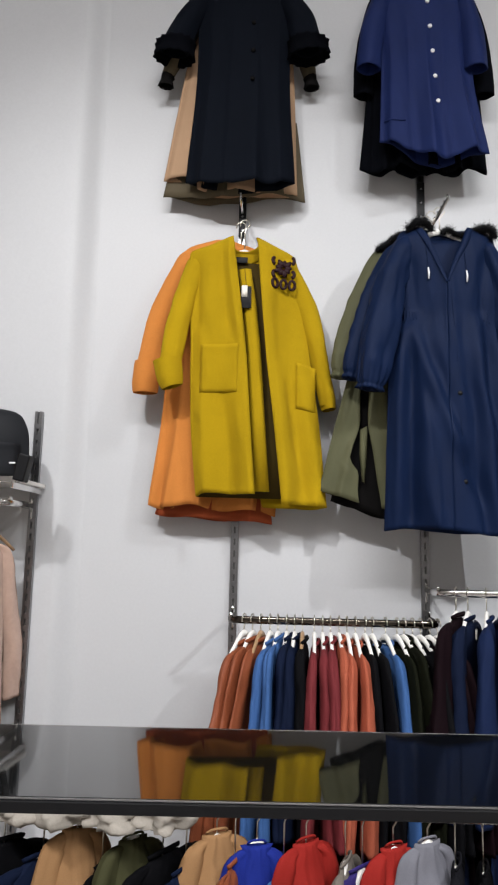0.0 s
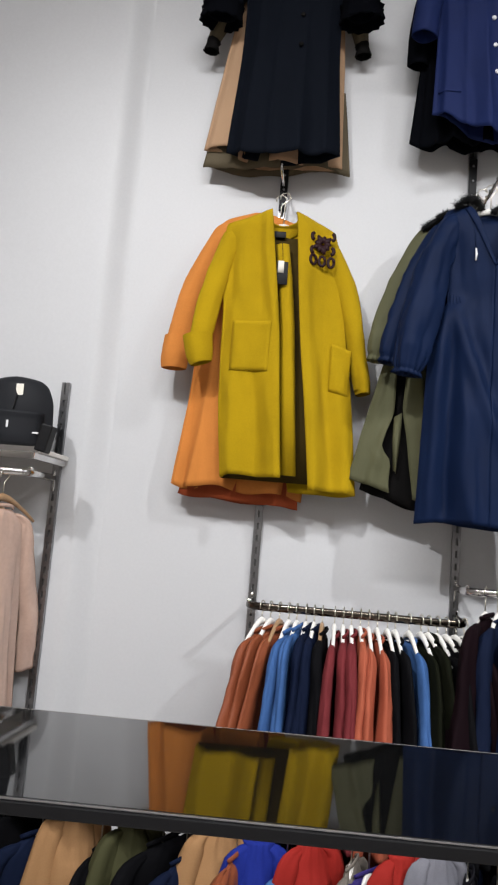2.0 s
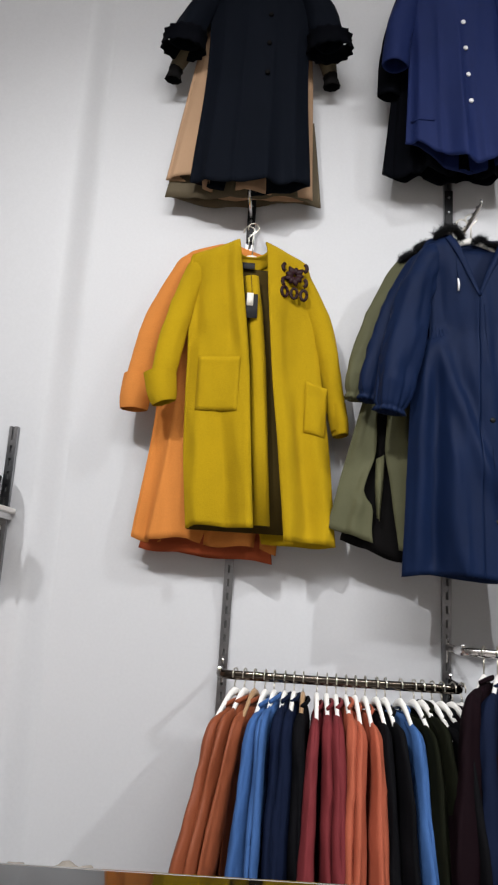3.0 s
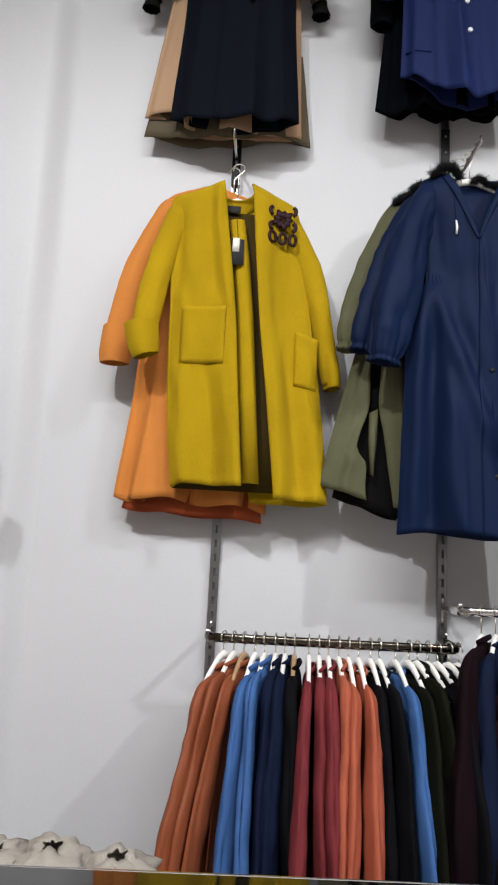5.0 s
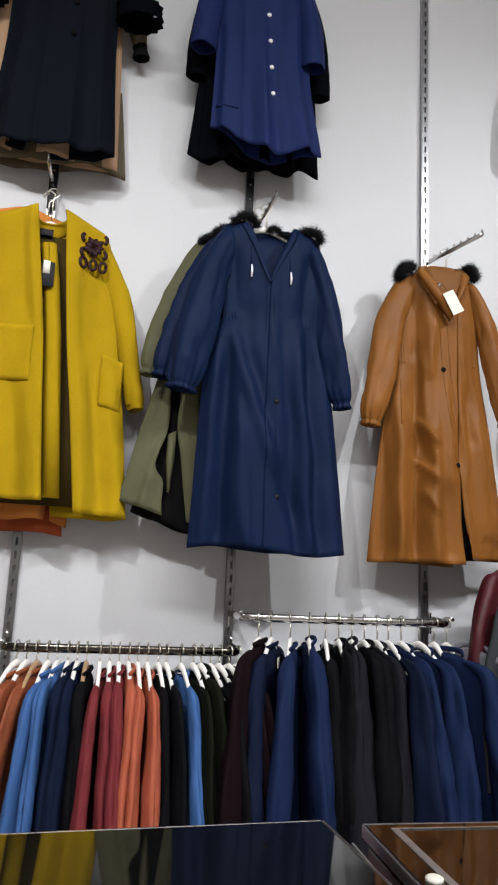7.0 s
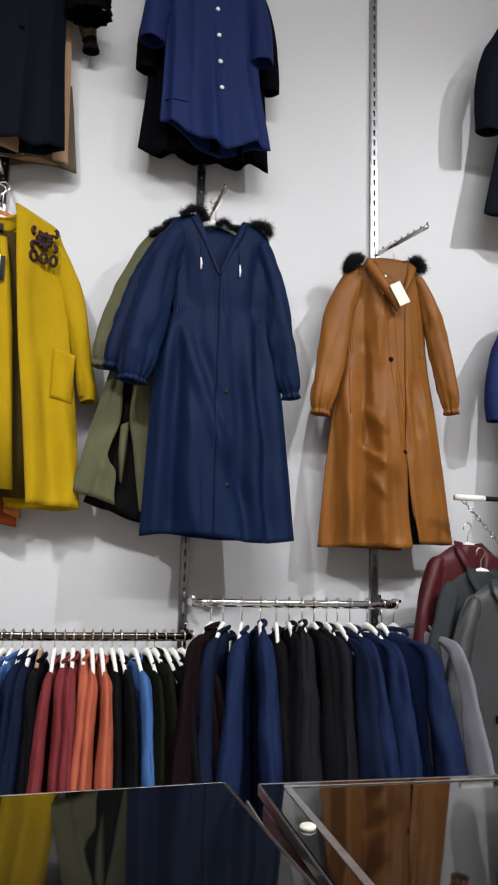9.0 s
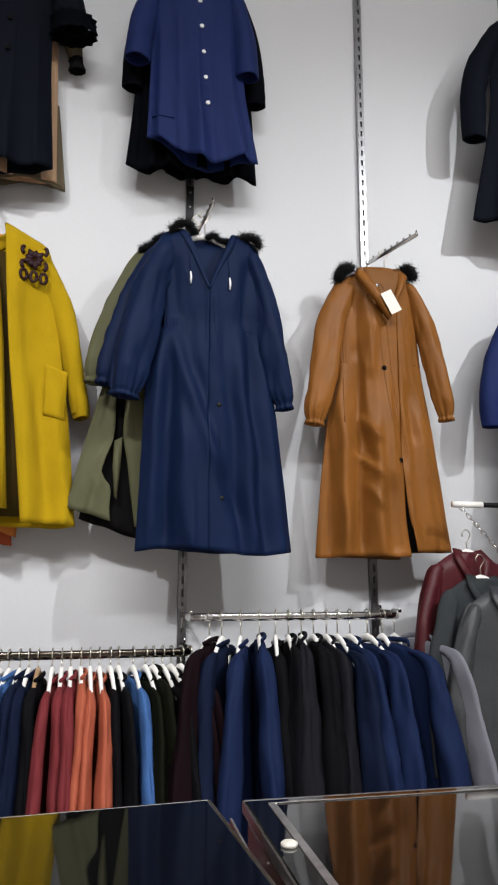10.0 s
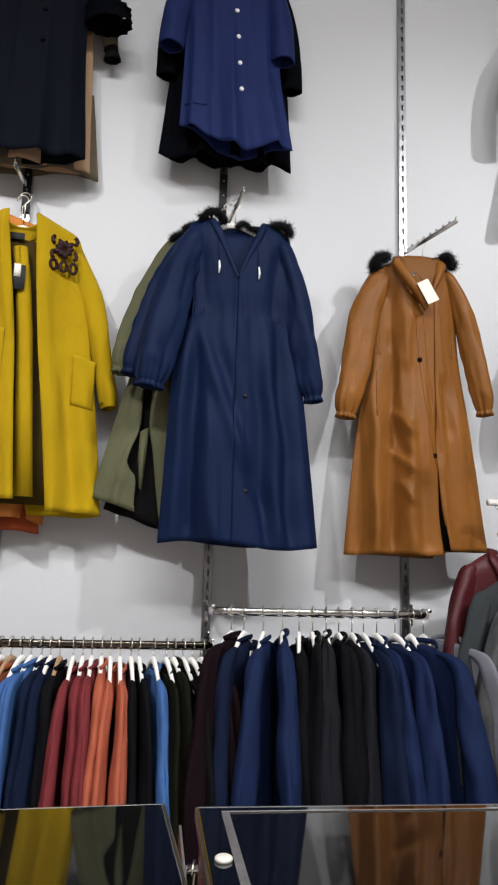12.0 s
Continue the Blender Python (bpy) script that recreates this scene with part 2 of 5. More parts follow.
def shell(rows, seed, folds=0.012, waves=9, nu=120, nz=64, gap=None, hem=None, crease=0.006, ridges=(), nape=0.0):
    """A hanging cloth body. rows fall in z: (z, left, right, half depth, y). gap: rows (z, left, right) of an open front.
    hem: a function of x that lowers (or lifts) the lower edge."""
    bm = bmesh.new()
    at, front = drape(rows, seed, folds, waves, crease, ridges)
    top, low = rows[0][0], rows[-1][0]
    rings = []
    for i in range(nz + 1):
        f = (i / nz) ** 1.25
        z0 = top + (low - top) * f
        l, r = between(rows, z0, 1), between(rows, z0, 2)
        cx, hw = (l + r) / 2, (r - l) / 2
        p1, p2 = 0.0, 2 * math.pi
        if gap:
            shut = z0 > gap[0][0] or z0 < gap[-1][0]
            ends = []
            for side in (1, 2):
                edge = (between(gap, z0, 1) + between(gap, z0, 2)) / 2 if shut else between(gap, z0, side)
                v = max(-0.9, min(0.9, (cx - edge) / hw))
                ends.append(math.asin(max(-1, min(1, math.sin(v * FLAT) / 0.97))))
            p1, p2 = ends[0], 2 * math.pi + ends[1]
        ring = []
        for k in range(nu + 1 if gap else nu):
            a = p1 + (p2 - p1) * k / nu
            x, y, v = at(a, z0)
            z = z0
            z += 0.010 * f ** 6 * noise.noise((x * 7, seed, math.cos(a)))
            if nape and f < 0.06:
                z -= nape * (1 - f / 0.06) * max(0.0, -math.cos(a)) ** 0.5
            if hem and f > 0.55:
                z += hem(x, a) * ((f - 0.55) / 0.45) ** 1.5
            ring.append((x, y, z))
        rings.append(ring)
    loft(bm, rings, closed=not gap)
    if gap:
        bmesh.ops.remove_doubles(bm, verts=bm.verts, dist=0.0004)
    return bm


def seam(front, line, r=0.003, lift=0.001):
    """A stitched ridge along a line of (x, z) on a cloth's front."""
    pts = []
    for (x0, z0), (x1, z1) in zip(line, line[1:]):
        pts += [(x0 + (x1 - x0) * k / 6, z0 + (z1 - z0) * k / 6) for k in range(6)]
    pts.append(line[-1])
    return tube([(x, front(x, z) - lift, z) for x, z in pts], [(r, r * 0.7)] * len(pts), 6, cap=True)


def sleeve(path, radii, seed, wrinkle=0.10, n=28, steps=12):
    p, q = Vector(path[0]), Vector(path[1])
    inward = -1.0 if q.x > p.x else 1.0
    p = p + Vector((inward * 0.012, 0, -0.022))
    path = [tuple(p)] + [tuple(v) for v in path[1:]]
    root = p + Vector((inward * 0.06, 0, 0.022))
    cap = p + Vector((inward * 0.022, 0, 0.012))
    a, b = radii[0]
    return tube([tuple(root), tuple(cap)] + [tuple(v) for v in path], [(0.008, 0.008), (a * 0.55, b * 0.55)] + [(u * 0.9, v * 0.85) for u, v in radii], n, wrinkle * 1.7, seed, steps)


def cuff(path, radii, seed, n=22):
    """A turned-up or gathered cuff: a short, closed band with a rolled lip."""
    bm = bmesh.new()
    rings = tube_rings(path, radii, n, 0.05, seed, 3)
    inner = tube_rings(path[::-1], [(a * 0.86, b * 0.86) for a, b in radii[::-1]], n, 0.05, seed, 3)
    loft(bm, rings)
    loft(bm, [ring[::-1] for ring in inner])
    return bm


def pocket(front, x0, x1, z0, z1, tilt=0.0, bulge=0.004):
    """A patch pocket lying on a cloth's front, with a folded top band and soft edges."""
    bm = bmesh.new()
    nx, nz = 10, 12
    rings = []
    for i in range(nz + 1):
        v = i / nz
        row = []
        for k in range(nx + 1):
            u = k / nx
            edge = min(u, 1 - u, 1 - v)
            d = 0.0015 + bulge * min(1, edge * 6) ** 0.5 + (0.003 if v < 0.14 else 0) + (0.004 * (1 - v))
            x, z = x0 + (x1 - x0) * u, z1 + (z0 - z1) * v + tilt * (u - 0.5)
            row.append((x, front(x, z) - d, z))
        rings.append(row)
    loft(bm, rings, closed=False)
    return bm


def strip(pts_l, pts_r, bend=0.01, n=5):
    """A soft cloth band between two edge lines."""
    bm = bmesh.new()
    rings = []
    for a, b in zip(pts_l, pts_r):
        a, b = Vector(a), Vector(b)
        rings.append([a.lerp(b, k / (n - 1)) + Vector((0, -bend * math.sin(math.pi * k / (n - 1)), 0)) for k in range(n)])
    loft(bm, rings, closed=False)
    return bm


def fur(path, r, count, seed, length=0.03):
    """A strip of fur: a core with many fine tapered hairs."""
    rng = random.Random(seed)
    bm = bmesh.new()
    rings = tube_rings(path, [(r * 0.95, r * 0.95)] * len(path), 12, 0.5, seed, 5)
    loft(bm, rings, True, True)
    pts = [Vector(p) for p in path]
    for i in range(count * 7):
        k = rng.random() * (len(pts) - 1)
        j = int(k)
        p = pts[j].lerp(pts[j + 1], k - j)
        d = Vector((rng.gauss(0, 1), rng.gauss(0, 1), rng.gauss(0, 1))).normalized()
        q = p + d * r * 0.8
        tip = p + d * (r + length * 0.55 * rng.uniform(0.2, 1.0)) + Vector((rng.gauss(0, 0.008), rng.gauss(0, 0.008), rng.gauss(-0.003, 0.008)))
        s = d.orthogonal().normalized() * 0.0011
        o = d.cross(s).normalized() * 0.0011
        a, b, c, t = (bm.verts.new(v) for v in (q + s, q - s * 0.5 + o, q - s * 0.5 - o, tip))
        for f in ((a, b, t), (b, c, t), (c, a, t)):
            bm.faces.new(f)
    return bm


def hanger(at, rz, mat=None, width=0.40, hook_up=0.07, group="hangers"):
    """A coat hanger: sloping moulded arms and a bent wire hook; its origin is where the hook rests."""
    h = thing("clothes_hanger", at, "white plastic clothes hanger with a bent steel hook" if mat is None else "dark wooden clothes hanger with a bent steel hook", "hanger", group, rz=rz)
    mat = mat or WHITE_PLASTIC
    w = width / 2
    arc = [(-0.022 * math.cos(a), 0, -0.018 + 0.022 * math.sin(a)) for a in [math.radians(d) for d in (-20, 20, 60, 100, 140, 180)]]
    part("hook", wire([(0, 0, -hook_up), (0, 0, -0.045)] + [(x, y, z) for x, y, z in arc[::-1]], 0.0025, 6), HOOK, h)
    path = [(-w, 0, -hook_up - 0.085), (-w * 0.55, 0, -hook_up - 0.035), (0, 0, -hook_up), (w * 0.55, 0, -hook_up - 0.035), (w, 0, -hook_up - 0.085)]
    part("arm", tube(path, [(0.006, 0.006), (0.008, 0.007), (0.015, 0.009), (0.008, 0.007), (0.006, 0.006)], 8, steps=3, cap=True), mat, h)
    return h


# ---- setting ----
def structure(name, centre, size, mat, label, category="wall"):
    ob = part(name, box(centre, size, 0.004), mat, None, smooth=False)
    return tagged(ob, label, category, kind="structure")


structure("floor", (1.0, -4.1, -0.05), (7.4, 8.8, 0.1), FLOOR, "pale grey polished shop floor", "floor")
structure("ceiling", (1.0, -4.1, 6.65), (7.4, 8.8, 0.1), CEILING, "white painted shop ceiling", "ceiling")
structure("wall_north", (1.0, 0.1, 3.3), (7.0, 0.2, 6.6), WALL, "tall white painted shop wall behind the coats")
pier = bmesh.new()
profile = [(-2.5, -0.05), (-0.80, -0.05)]
for k in range(25):
    u = k / 24
    profile.append((-0.77 + 0.12 * u, -0.05 * (1 - u * u * (3 - 2 * u)) + 0.0008 * u))
loft(pier, [[(x, y, z) for x, y in profile] for z in (0.0, 6.6)], False)
tagged(part("wall_pier", pier, WALL, None), "white wall pier with a softly rounded corner beside the main wall", "wall", kind="structure")
# unseen walls added to close the room; their dark colour tones down reflections
structure("wall_south", (1.0, -8.4, 3.3), (7.0, 0.2, 6.6), UNSEEN_WALL, "plain unseen wall closing the shop, darkened for the reflections")
structure("wall_west", (-2.6, -4.15, 3.3), (0.2, 8.7, 6.6), UNSEEN_WALL, "plain unseen side wall added to the shop, darkened for the reflections")
structure("wall_east", (4.6, -4.15, 3.3), (0.2, 8.7, 6.6), UNSEEN_WALL, "plain unseen side wall added to the shop, darkened for the reflections")

GLOW = bpy.data.materials.new("lamp_glow")
GLOW.use_nodes = True
GLOW.node_tree.nodes["Principled BSDF"].inputs["Emission Color"].default_value = (1, 0.98, 0.95, 1)
GLOW.node_tree.nodes["Principled BSDF"].inputs["Emission Strength"].default_value = 8
# bodies for the added fill lights, out of view
for x, y in FILL_PANELS:
    q = thing("fill_panel", (x, y, 6.6), "white fill light panel added to the ceiling, out of view, switched on", "ceiling light", "ceiling panels")
    part("frame", box((0, 0, -0.02), (1.24, 0.64, 0.04), 0.006), WHITE_PLASTIC, q, smooth=False)
    part("diffuser", box((0, 0, -0.043), (1.18, 0.58, 0.006)), GLOW, q, "glowing diffuser", False)
for at, aim, watts, colour, cone in SPOTS:
    s = thing("ceiling_spotlight", (at[0], at[1], 6.6), "round white ceiling spotlight, switched on", "lamp", "ceiling spotlights")
    d = (Vector(aim) - Vector(at)).normalized()
    c = Vector(at) - Vector((at[0], at[1], 6.6)) - d * 0.05
    bm = wire([(0, 0, 0), tuple(c - d * 0.1)], 0.012)
    part("stem", bm, WHITE_PLASTIC, s)
    part("housing", tube([tuple(c - d * 0.14), tuple(c - d * 0.12), tuple(c)], [(0.07, 0.07), (0.13, 0.13), (0.14, 0.14)], 20, cap=True), WHITE_PLASTIC, s)
    part("lens", tube([tuple(c + d * 0.004), tuple(c + d * 0.012)], [(0.12, 0.12), (0.118, 0.118)], 20, cap=True), GLOW, s)


# ---- wall uprights, arms and rails ----
def upright(x, y, z0, z1, label):
    u = thing("wall_upright", (x, y, z0), label, "upright", "slotted wall uprights")
    length = z1 - z0
    part("back_channel", box((0, -0.006, length / 2), (0.028, 0.010, length)), SLOT, u, "dark inside of the slots", False)
    bm = bmesh.new()
    for s in (-1, 1):
        add_box(bm, (s * 0.0090, -0.016, length / 2), (0.009, 0.014, length))
        add_box(bm, (s * 0.0150, -0.010, length / 2), (0.003, 0.022, length))
    n = int(length / 0.05)
    for i in range(n):
        add_box(bm, (0, -0.0165, 0.025 + i * 0.05), (0.009, 0.012, 0.022))
    part("slotted_face", bm, STEEL, u, "slotted chromed steel face", False)
    return u


upright(0.0, 0.0, 0.15, 4.75, "chromed slotted steel upright on the white wall, coats on its hooks")
upright(0.8, 0.0, 0.15, 4.75, "chromed slotted steel upright on the white wall, hooded coats on it")
# black plates stand in for the shaded stretch of upright below the top coats
for x in (0.0, 0.8):
    sp = thing("upright_shade_plate", (x, -0.024, 3.06), "black plate added for the dark shaded stretch of the upright", "fitting", "upright joints")
    part("plate", box((0, -0.006, 0.13), (0.032, 0.010, 0.26), 0.002), BLACK_PLASTIC, sp, smooth=False)
    for k in range(4):
        part("screw", disc((0, -0.011, 0.03 + 0.066 * k), 0.005, 0.003, 8), STEEL, sp)
upright(1.6, 0.0, 0.15, 4.75, "tall bare chromed slotted steel upright above a camel coat")
upright(2.4, 0.0, 0.15, 4.75, "chromed slotted steel upright beside the hanging chain")
upright(-0.86, -0.05, 0.15, 2.24, "short chromed slotted steel upright holding a bag shelf")


def hook_arm(x, z, tip, y=-0.03):
    """A display arm with a row of studs along its top. tip: the end of the arm from its root."""
    a = thing("hook_arm", (x, y, z), "chromed display arm with a row of small studs", "hook arm", "display arms")
    t = Vector(tip)
    bm = tube([(0, 0, 0), tuple(t * 0.12), tuple(t)], [(0.005, 0.011)] * 3, 8, cap=True)
    part("bar", bm, CHROME, a)
    part("bracket", box((0, 0.006, 0.0), (0.012, 0.02, 0.075), 0.003), CHROME, a, smooth=False)
    for i in range(8):
        p = t * (0.16 + 0.118 * i)
        part("stud", wire([tuple(p), tuple(p + Vector((0, 0, 0.019)))], 0.0045, 6), CHROME, a)
    return a


hook_arm(0.0, 3.17, (0.012, -0.33, -0.09))
hook_arm(0.8, 3.03, (0.05, -0.30, 0.06))
hook_arm(1.6, 3.045, (0.110, -0.29, 0.016))
hook_arm(2.4, 3.03, (0.08, -0.29, 0.05))
for x, z in ((0.0, 4.36), (0.8, 4.36), (2.4, 4.44)):
    hook_arm(x, z, (0.02, -0.30, 0.03))


def garment_rail(x0, x1, z, y, label, wall=-0.03, plate=None):
    r = thing("garment_rail", (x0, wall, z), label, "garment rail", "wall rails")
    w, d = x1 - x0, y - wall
    c = 0.05
    path = [(0, 0, 0), (0, d + c, 0), (c * 0.3, d + c * 0.3, 0), (c, d, 0), (w / 2, d, 0), (w - c, d, 0), (w - c * 0.3, d + c * 0.3, 0), (w, d + c, 0), (w, 0, 0)]
    bm = bmesh.new()
    pts = [Vector(p) for p in path]
    rings = []
    for i, p in enumerate(pts):
        t = (pts[min(i + 1, len(pts) - 1)] - pts[max(i - 1, 0)]).normalized()
        s = t.cross(Vector((0, 0, 1)))
        rings.append([p + s * (0.0075 * math.cos(a)) + Vector((0, 0, 0.0145 * math.sin(a))) for a in [2 * math.pi * k / 12 for k in range(12)]])
    loft(bm, rings, True, True)
    part("bar", bm, plate or CHROME, r)
    for x in (0, w):
        part("bracket", box((x, 0.008, -0.012), (0.010, 0.026, 0.085), 0.003), CHROME, r, smooth=False)
        part("end_stop", box((x * 0.985 + 0.006, d + 0.02, 0.016), (0.014, 0.03, 0.014), 0.003), CHROME, r, smooth=False)
    return r


garment_rail(0.0, 0.81, 1.40, -0.24, "oval chrome garment rail, dark reflections in its colour, packed with jackets on hangers", plate=CHROME_REFLECTING_DARK)
garment_rail(0.80, 1.62, 1.52, -0.24, "oval chrome garment rail with rounded ends, full of dark coats")


# ---- the large wall coats ----
def coat_mustard():
    c = thing("open_coat", (0.06, -0.17, 1.84), "mustard yellow wool coat hanging open, turned-up cuffs, beaded patch", "coat", "wall coats", rz=6)
    T = Matrix.Translation((-0.06, 0, -1.84))

    def put(name, bm, mat, label="", solid=0.0):
        bm.transform(T)
        return part(name, bm, mat, c, label, True, solid)

    rows = [(2.99, -0.05, 0.09, 0.030, 0.0), (2.955, -0.12, 0.16, 0.045, 0.0), (2.91, -0.21, 0.235, 0.05, 0.0), (2.80, -0.215, 0.265, 0.055, 0.0),
            (2.50, -0.195, 0.30, 0.065, 0.0), (2.20, -0.185, 0.345, 0.075, 0.0), (1.845, -0.155, 0.385, 0.085, 0.0)]
    gap = [(3.05, -0.035, 0.07), (2.80, -0.005, 0.085), (2.48, 0.035, 0.115), (2.20, 0.055, 0.15), (1.80, 0.085, 0.195)]
    folds = [(-0.055, 2.98, 0.010, 2.52, 0.016, 0.015), (-0.085, 2.96, -0.035, 2.56, 0.022, -0.012), (0.115, 2.98, 0.140, 2.40, 0.034, 0.012), (0.170, 2.40, 0.235, 1.85, 0.034, 0.020),
             (0.225, 2.36, 0.300, 1.85, 0.032, -0.020), (-0.150, 2.28, -0.115, 1.85, 0.030, 0.021), (-0.045, 2.28, -0.015, 1.85, 0.034, -0.018), (0.310, 2.20, 0.345, 1.85, 0.026, 0.021), (-0.180, 2.86, -0.165, 2.58, 0.022, -0.021)]
    front = drape(rows, 1.3, 0.010, 4, 0.012, folds)[1]
    put("body", shell(rows, 1.3, 0.010, 4, gap=gap, nape=0.055, crease=0.012, ridges=folds, hem=lambda x, a: (0.04 if x < 0.09 else -0.002) * min(1, max(0, 0.5 + 2 * math.cos(a))) + (0.055 if x < 0.02 else 0.035 if x < 0.12 else -0.008) * min(1, max(0, 0.3 - 2 * math.cos(a)))), MUSTARD, "felted mustard wool", 0.007)
    # inner facing hanging in the opening
    zs = [2.84, 2.70, 2.5, 2.2, 1.90]
    put("facing", strip([(0.0 + 0.02 * i, -0.008 - 0.006 * i, z) for i, z in enumerate(zs)], [(0.048 + 0.023 * i, -0.018 - 0.003 * i, z) for i, z in enumerate(zs)], 0.012), MUSTARD, solid=0.006)
    # dark strip behind the opening: lining, with the coat's inner shade painted in
    lows = [2.88, 2.6, 2.35, 2.1, 1.875]
    put("lining", strip([(-0.06 - 0.022 * i, 0.012, z) for i, z in enumerate(lows)], [(0.11 + 0.062 * i, 0.012, z) for i, z in enumerate(lows)], 0.0, 13), MUSTARD_SHADED_LINING, "olive brown lining, darkened by the shade inside the coat", 0.003)
    put("back_neck", strip([(-0.05, 0.02, 2.955), (0.02, 0.026, 2.925), (0.09, 0.02, 2.955)], [(-0.045, 0.012, 2.90), (0.02, 0.018, 2.86), (0.085, 0.012, 2.90)], 0.0), MUSTARD, solid=0.006)
    put("sleeve", sleeve([(-0.185, 0.015, 2.88), (-0.222, 0.005, 2.72), (-0.258, -0.020, 2.55), (-0.282, -0.035, 2.36)],
                         [(0.046, 0.034), (0.044, 0.036), (0.045, 0.040), (0.042, 0.040)], 2.1, 0.09), MUSTARD, solid=0.006)
    put("sleeve", sleeve([(0.22, 0.015, 2.88), (0.295, 0.02, 2.68), (0.345, 0.02, 2.48), (0.388, 0.02, 2.27)],
                         [(0.045, 0.05), (0.045, 0.06), (0.038, 0.06), (0.030, 0.055)], 5.4, 0.07), MUSTARD, solid=0.006)
    put("cuff", cuff([(-0.262, -0.047, 2.315), (-0.272, -0.047, 2.35), (-0.288, -0.045, 2.430)], [(0.044, 0.044), (0.054, 0.050), (0.059, 0.050)], 0.4), MUSTARD, "turned-up cuff")
    put("cuff", cuff([(0.392, 0.02, 2.255), (0.385, 0.02, 2.30), (0.372, 0.02, 2.37)], [(0.030, 0.06), (0.036, 0.066), (0.036, 0.064)], 1.4), MUSTARD, "turned-up cuff")
    put("pocket", pocket(front, -0.150, 0.0, 2.30, 2.50, 0.0, 0.002), MUSTARD, "square patch pocket", 0.002)
    put("pocket", pocket(front, 0.248, 0.330, 2.24, 2.43, -0.02, 0.002), MUSTARD, "square patch pocket", 0.002)
    # beaded ornament on the chest: rings below, petals above
    def lifted(x, z):
        return (x, min(front(x, z) - 0.005, -0.047), z)

    for k in range(3):
        cx, cz = 0.150 + 0.036 * k, 2.775 - 0.004 * k
        ring = [lifted(cx + 0.012 * math.cos(a), cz + 0.020 * math.sin(a)) for a in [2 * math.pi * i / 14 for i in range(15)]]
        put("bead_ring", tube(ring, [(0.006, 0.004)] * 15, 6, cap=True), THREAD, "dark beaded ring")
    for k in range(9):
        a = 2 * math.pi * k / 9
        r0, r1 = 0.006, 0.034 + 0.008 * (k % 2)
        petal = [lifted(0.185 + r * math.cos(a), 2.842 + r * math.sin(a)) for r in (r0, (r0 + r1) / 2, r1)]
        put("bead_petal", tube(petal, [(0.004, 0.003), (0.0135, 0.004), (0.004, 0.003)], 6, cap=True), THREAD, "dark beaded petal")
    for q in (-1, 1):
        for z0 in (2.815, 2.875):
            arc = [lifted(0.185 + q * (0.034 + 0.012 * math.sin(u)), z0 + 0.016 * math.cos(u)) for u in (0.2, 0.9, 1.6, 2.3, 3.0)]
            put("bead_scroll", tube(arc, [(0.0075, 0.004)] * 5, 6, cap=True), THREAD, "dark beaded scroll")
    put("brand_label", box((0.008, -0.004, 2.888), (0.055, 0.003, 0.026), 0.001), BLACK_PLASTIC, "small black woven neck label")
    tag = put("hang_tag", box((0.03, -0.045, 2.71), (0.045, 0.002, 0.095), 0.0008), BLACK_PLASTIC, "black card swing tag with a white sticker")
    st = part("sticker", box((0.0235 - 0.06, -0.0475, 2.735 - 1.84), (0.024, 0.002, 0.050)), PAPER, tag)
    st2 = part("tag_string", wire([(0.03 - 0.06, -0.045, 2.757 - 1.84), (0.022 - 0.06, -0.03, 2.85 - 1.84)], 0.001, 5), BLACK_PLASTIC, tag)
    return c


coat_mustard()
hanger((0.02, -0.138, 3.085), 6, None, 0.30, 0.146)


def coat_orange():
    c = thing("wool_coat", (-0.1, -0.085, 1.80), "orange wool coat with turned-up cuffs behind the mustard coat", "coat", "wall coats", rz=4)
    T = Matrix.Translation((0.1, 0, -1.80))

    def put(name, bm, mat, label="", solid=0.0):
        bm.transform(T)
        return part(name, bm, mat, c, label, True, solid)

    rows = [(3.01, -0.14, -0.02, 0.03, 0), (2.985, -0.22, 0.06, 0.04, 0), (2.93, -0.27, 0.13, 0.045, 0), (2.75, -0.30, 0.18, 0.05, 0), (2.3, -0.315, 0.19, 0.055, 0),
            (1.86, -0.365, 0.17, 0.060, 0)]
    put("body", shell(rows, 3.9, 0.022, 5, hem=lambda x, a: -0.015 - 0.05 * (x + 0.35) + 0.012 * math.sin(26 * x)), ORANGE, "felted orange wool", 0.007)
    put("lining", shell([(2.1, -0.26, 0.12, 0.015, 0.01), (1.805, -0.335, 0.16, 0.030, 0.01)], 1.2, 0.006, 7, nz=12, hem=lambda x, a: -0.06 * (x + 0.33)), ORANGE_DARK, "rust coloured inside of the coat", 0.005)
    put("sleeve", sleeve([(-0.25, 0.0, 2.93), (-0.325, -0.01, 2.68), (-0.380, -0.02, 2.42), (-0.39, -0.025, 2.34)],
                         [(0.045, 0.045), (0.06, 0.05), (0.06, 0.05), (0.05, 0.045)], 7.7, 0.06), ORANGE, solid=0.006)
    put("cuff", cuff([(-0.392, -0.025, 2.315), (-0.391, -0.025, 2.36), (-0.385, -0.022, 2.45)], [(0.052, 0.05), (0.058, 0.055), (0.058, 0.055)], 3.4), ORANGE, "turned-up cuff")
    put("sleeve", sleeve([(0.1, 0.0, 2.93), (0.17, 0.01, 2.68), (0.2, 0.01, 2.36)], [(0.045, 0.04), (0.05, 0.045), (0.05, 0.04)], 9.7, 0.06), ORANGE, solid=0.006)
    return c


coat_orange()
hanger((0.0, -0.085, 3.10), 4, WOOD, 0.28, 0.12)


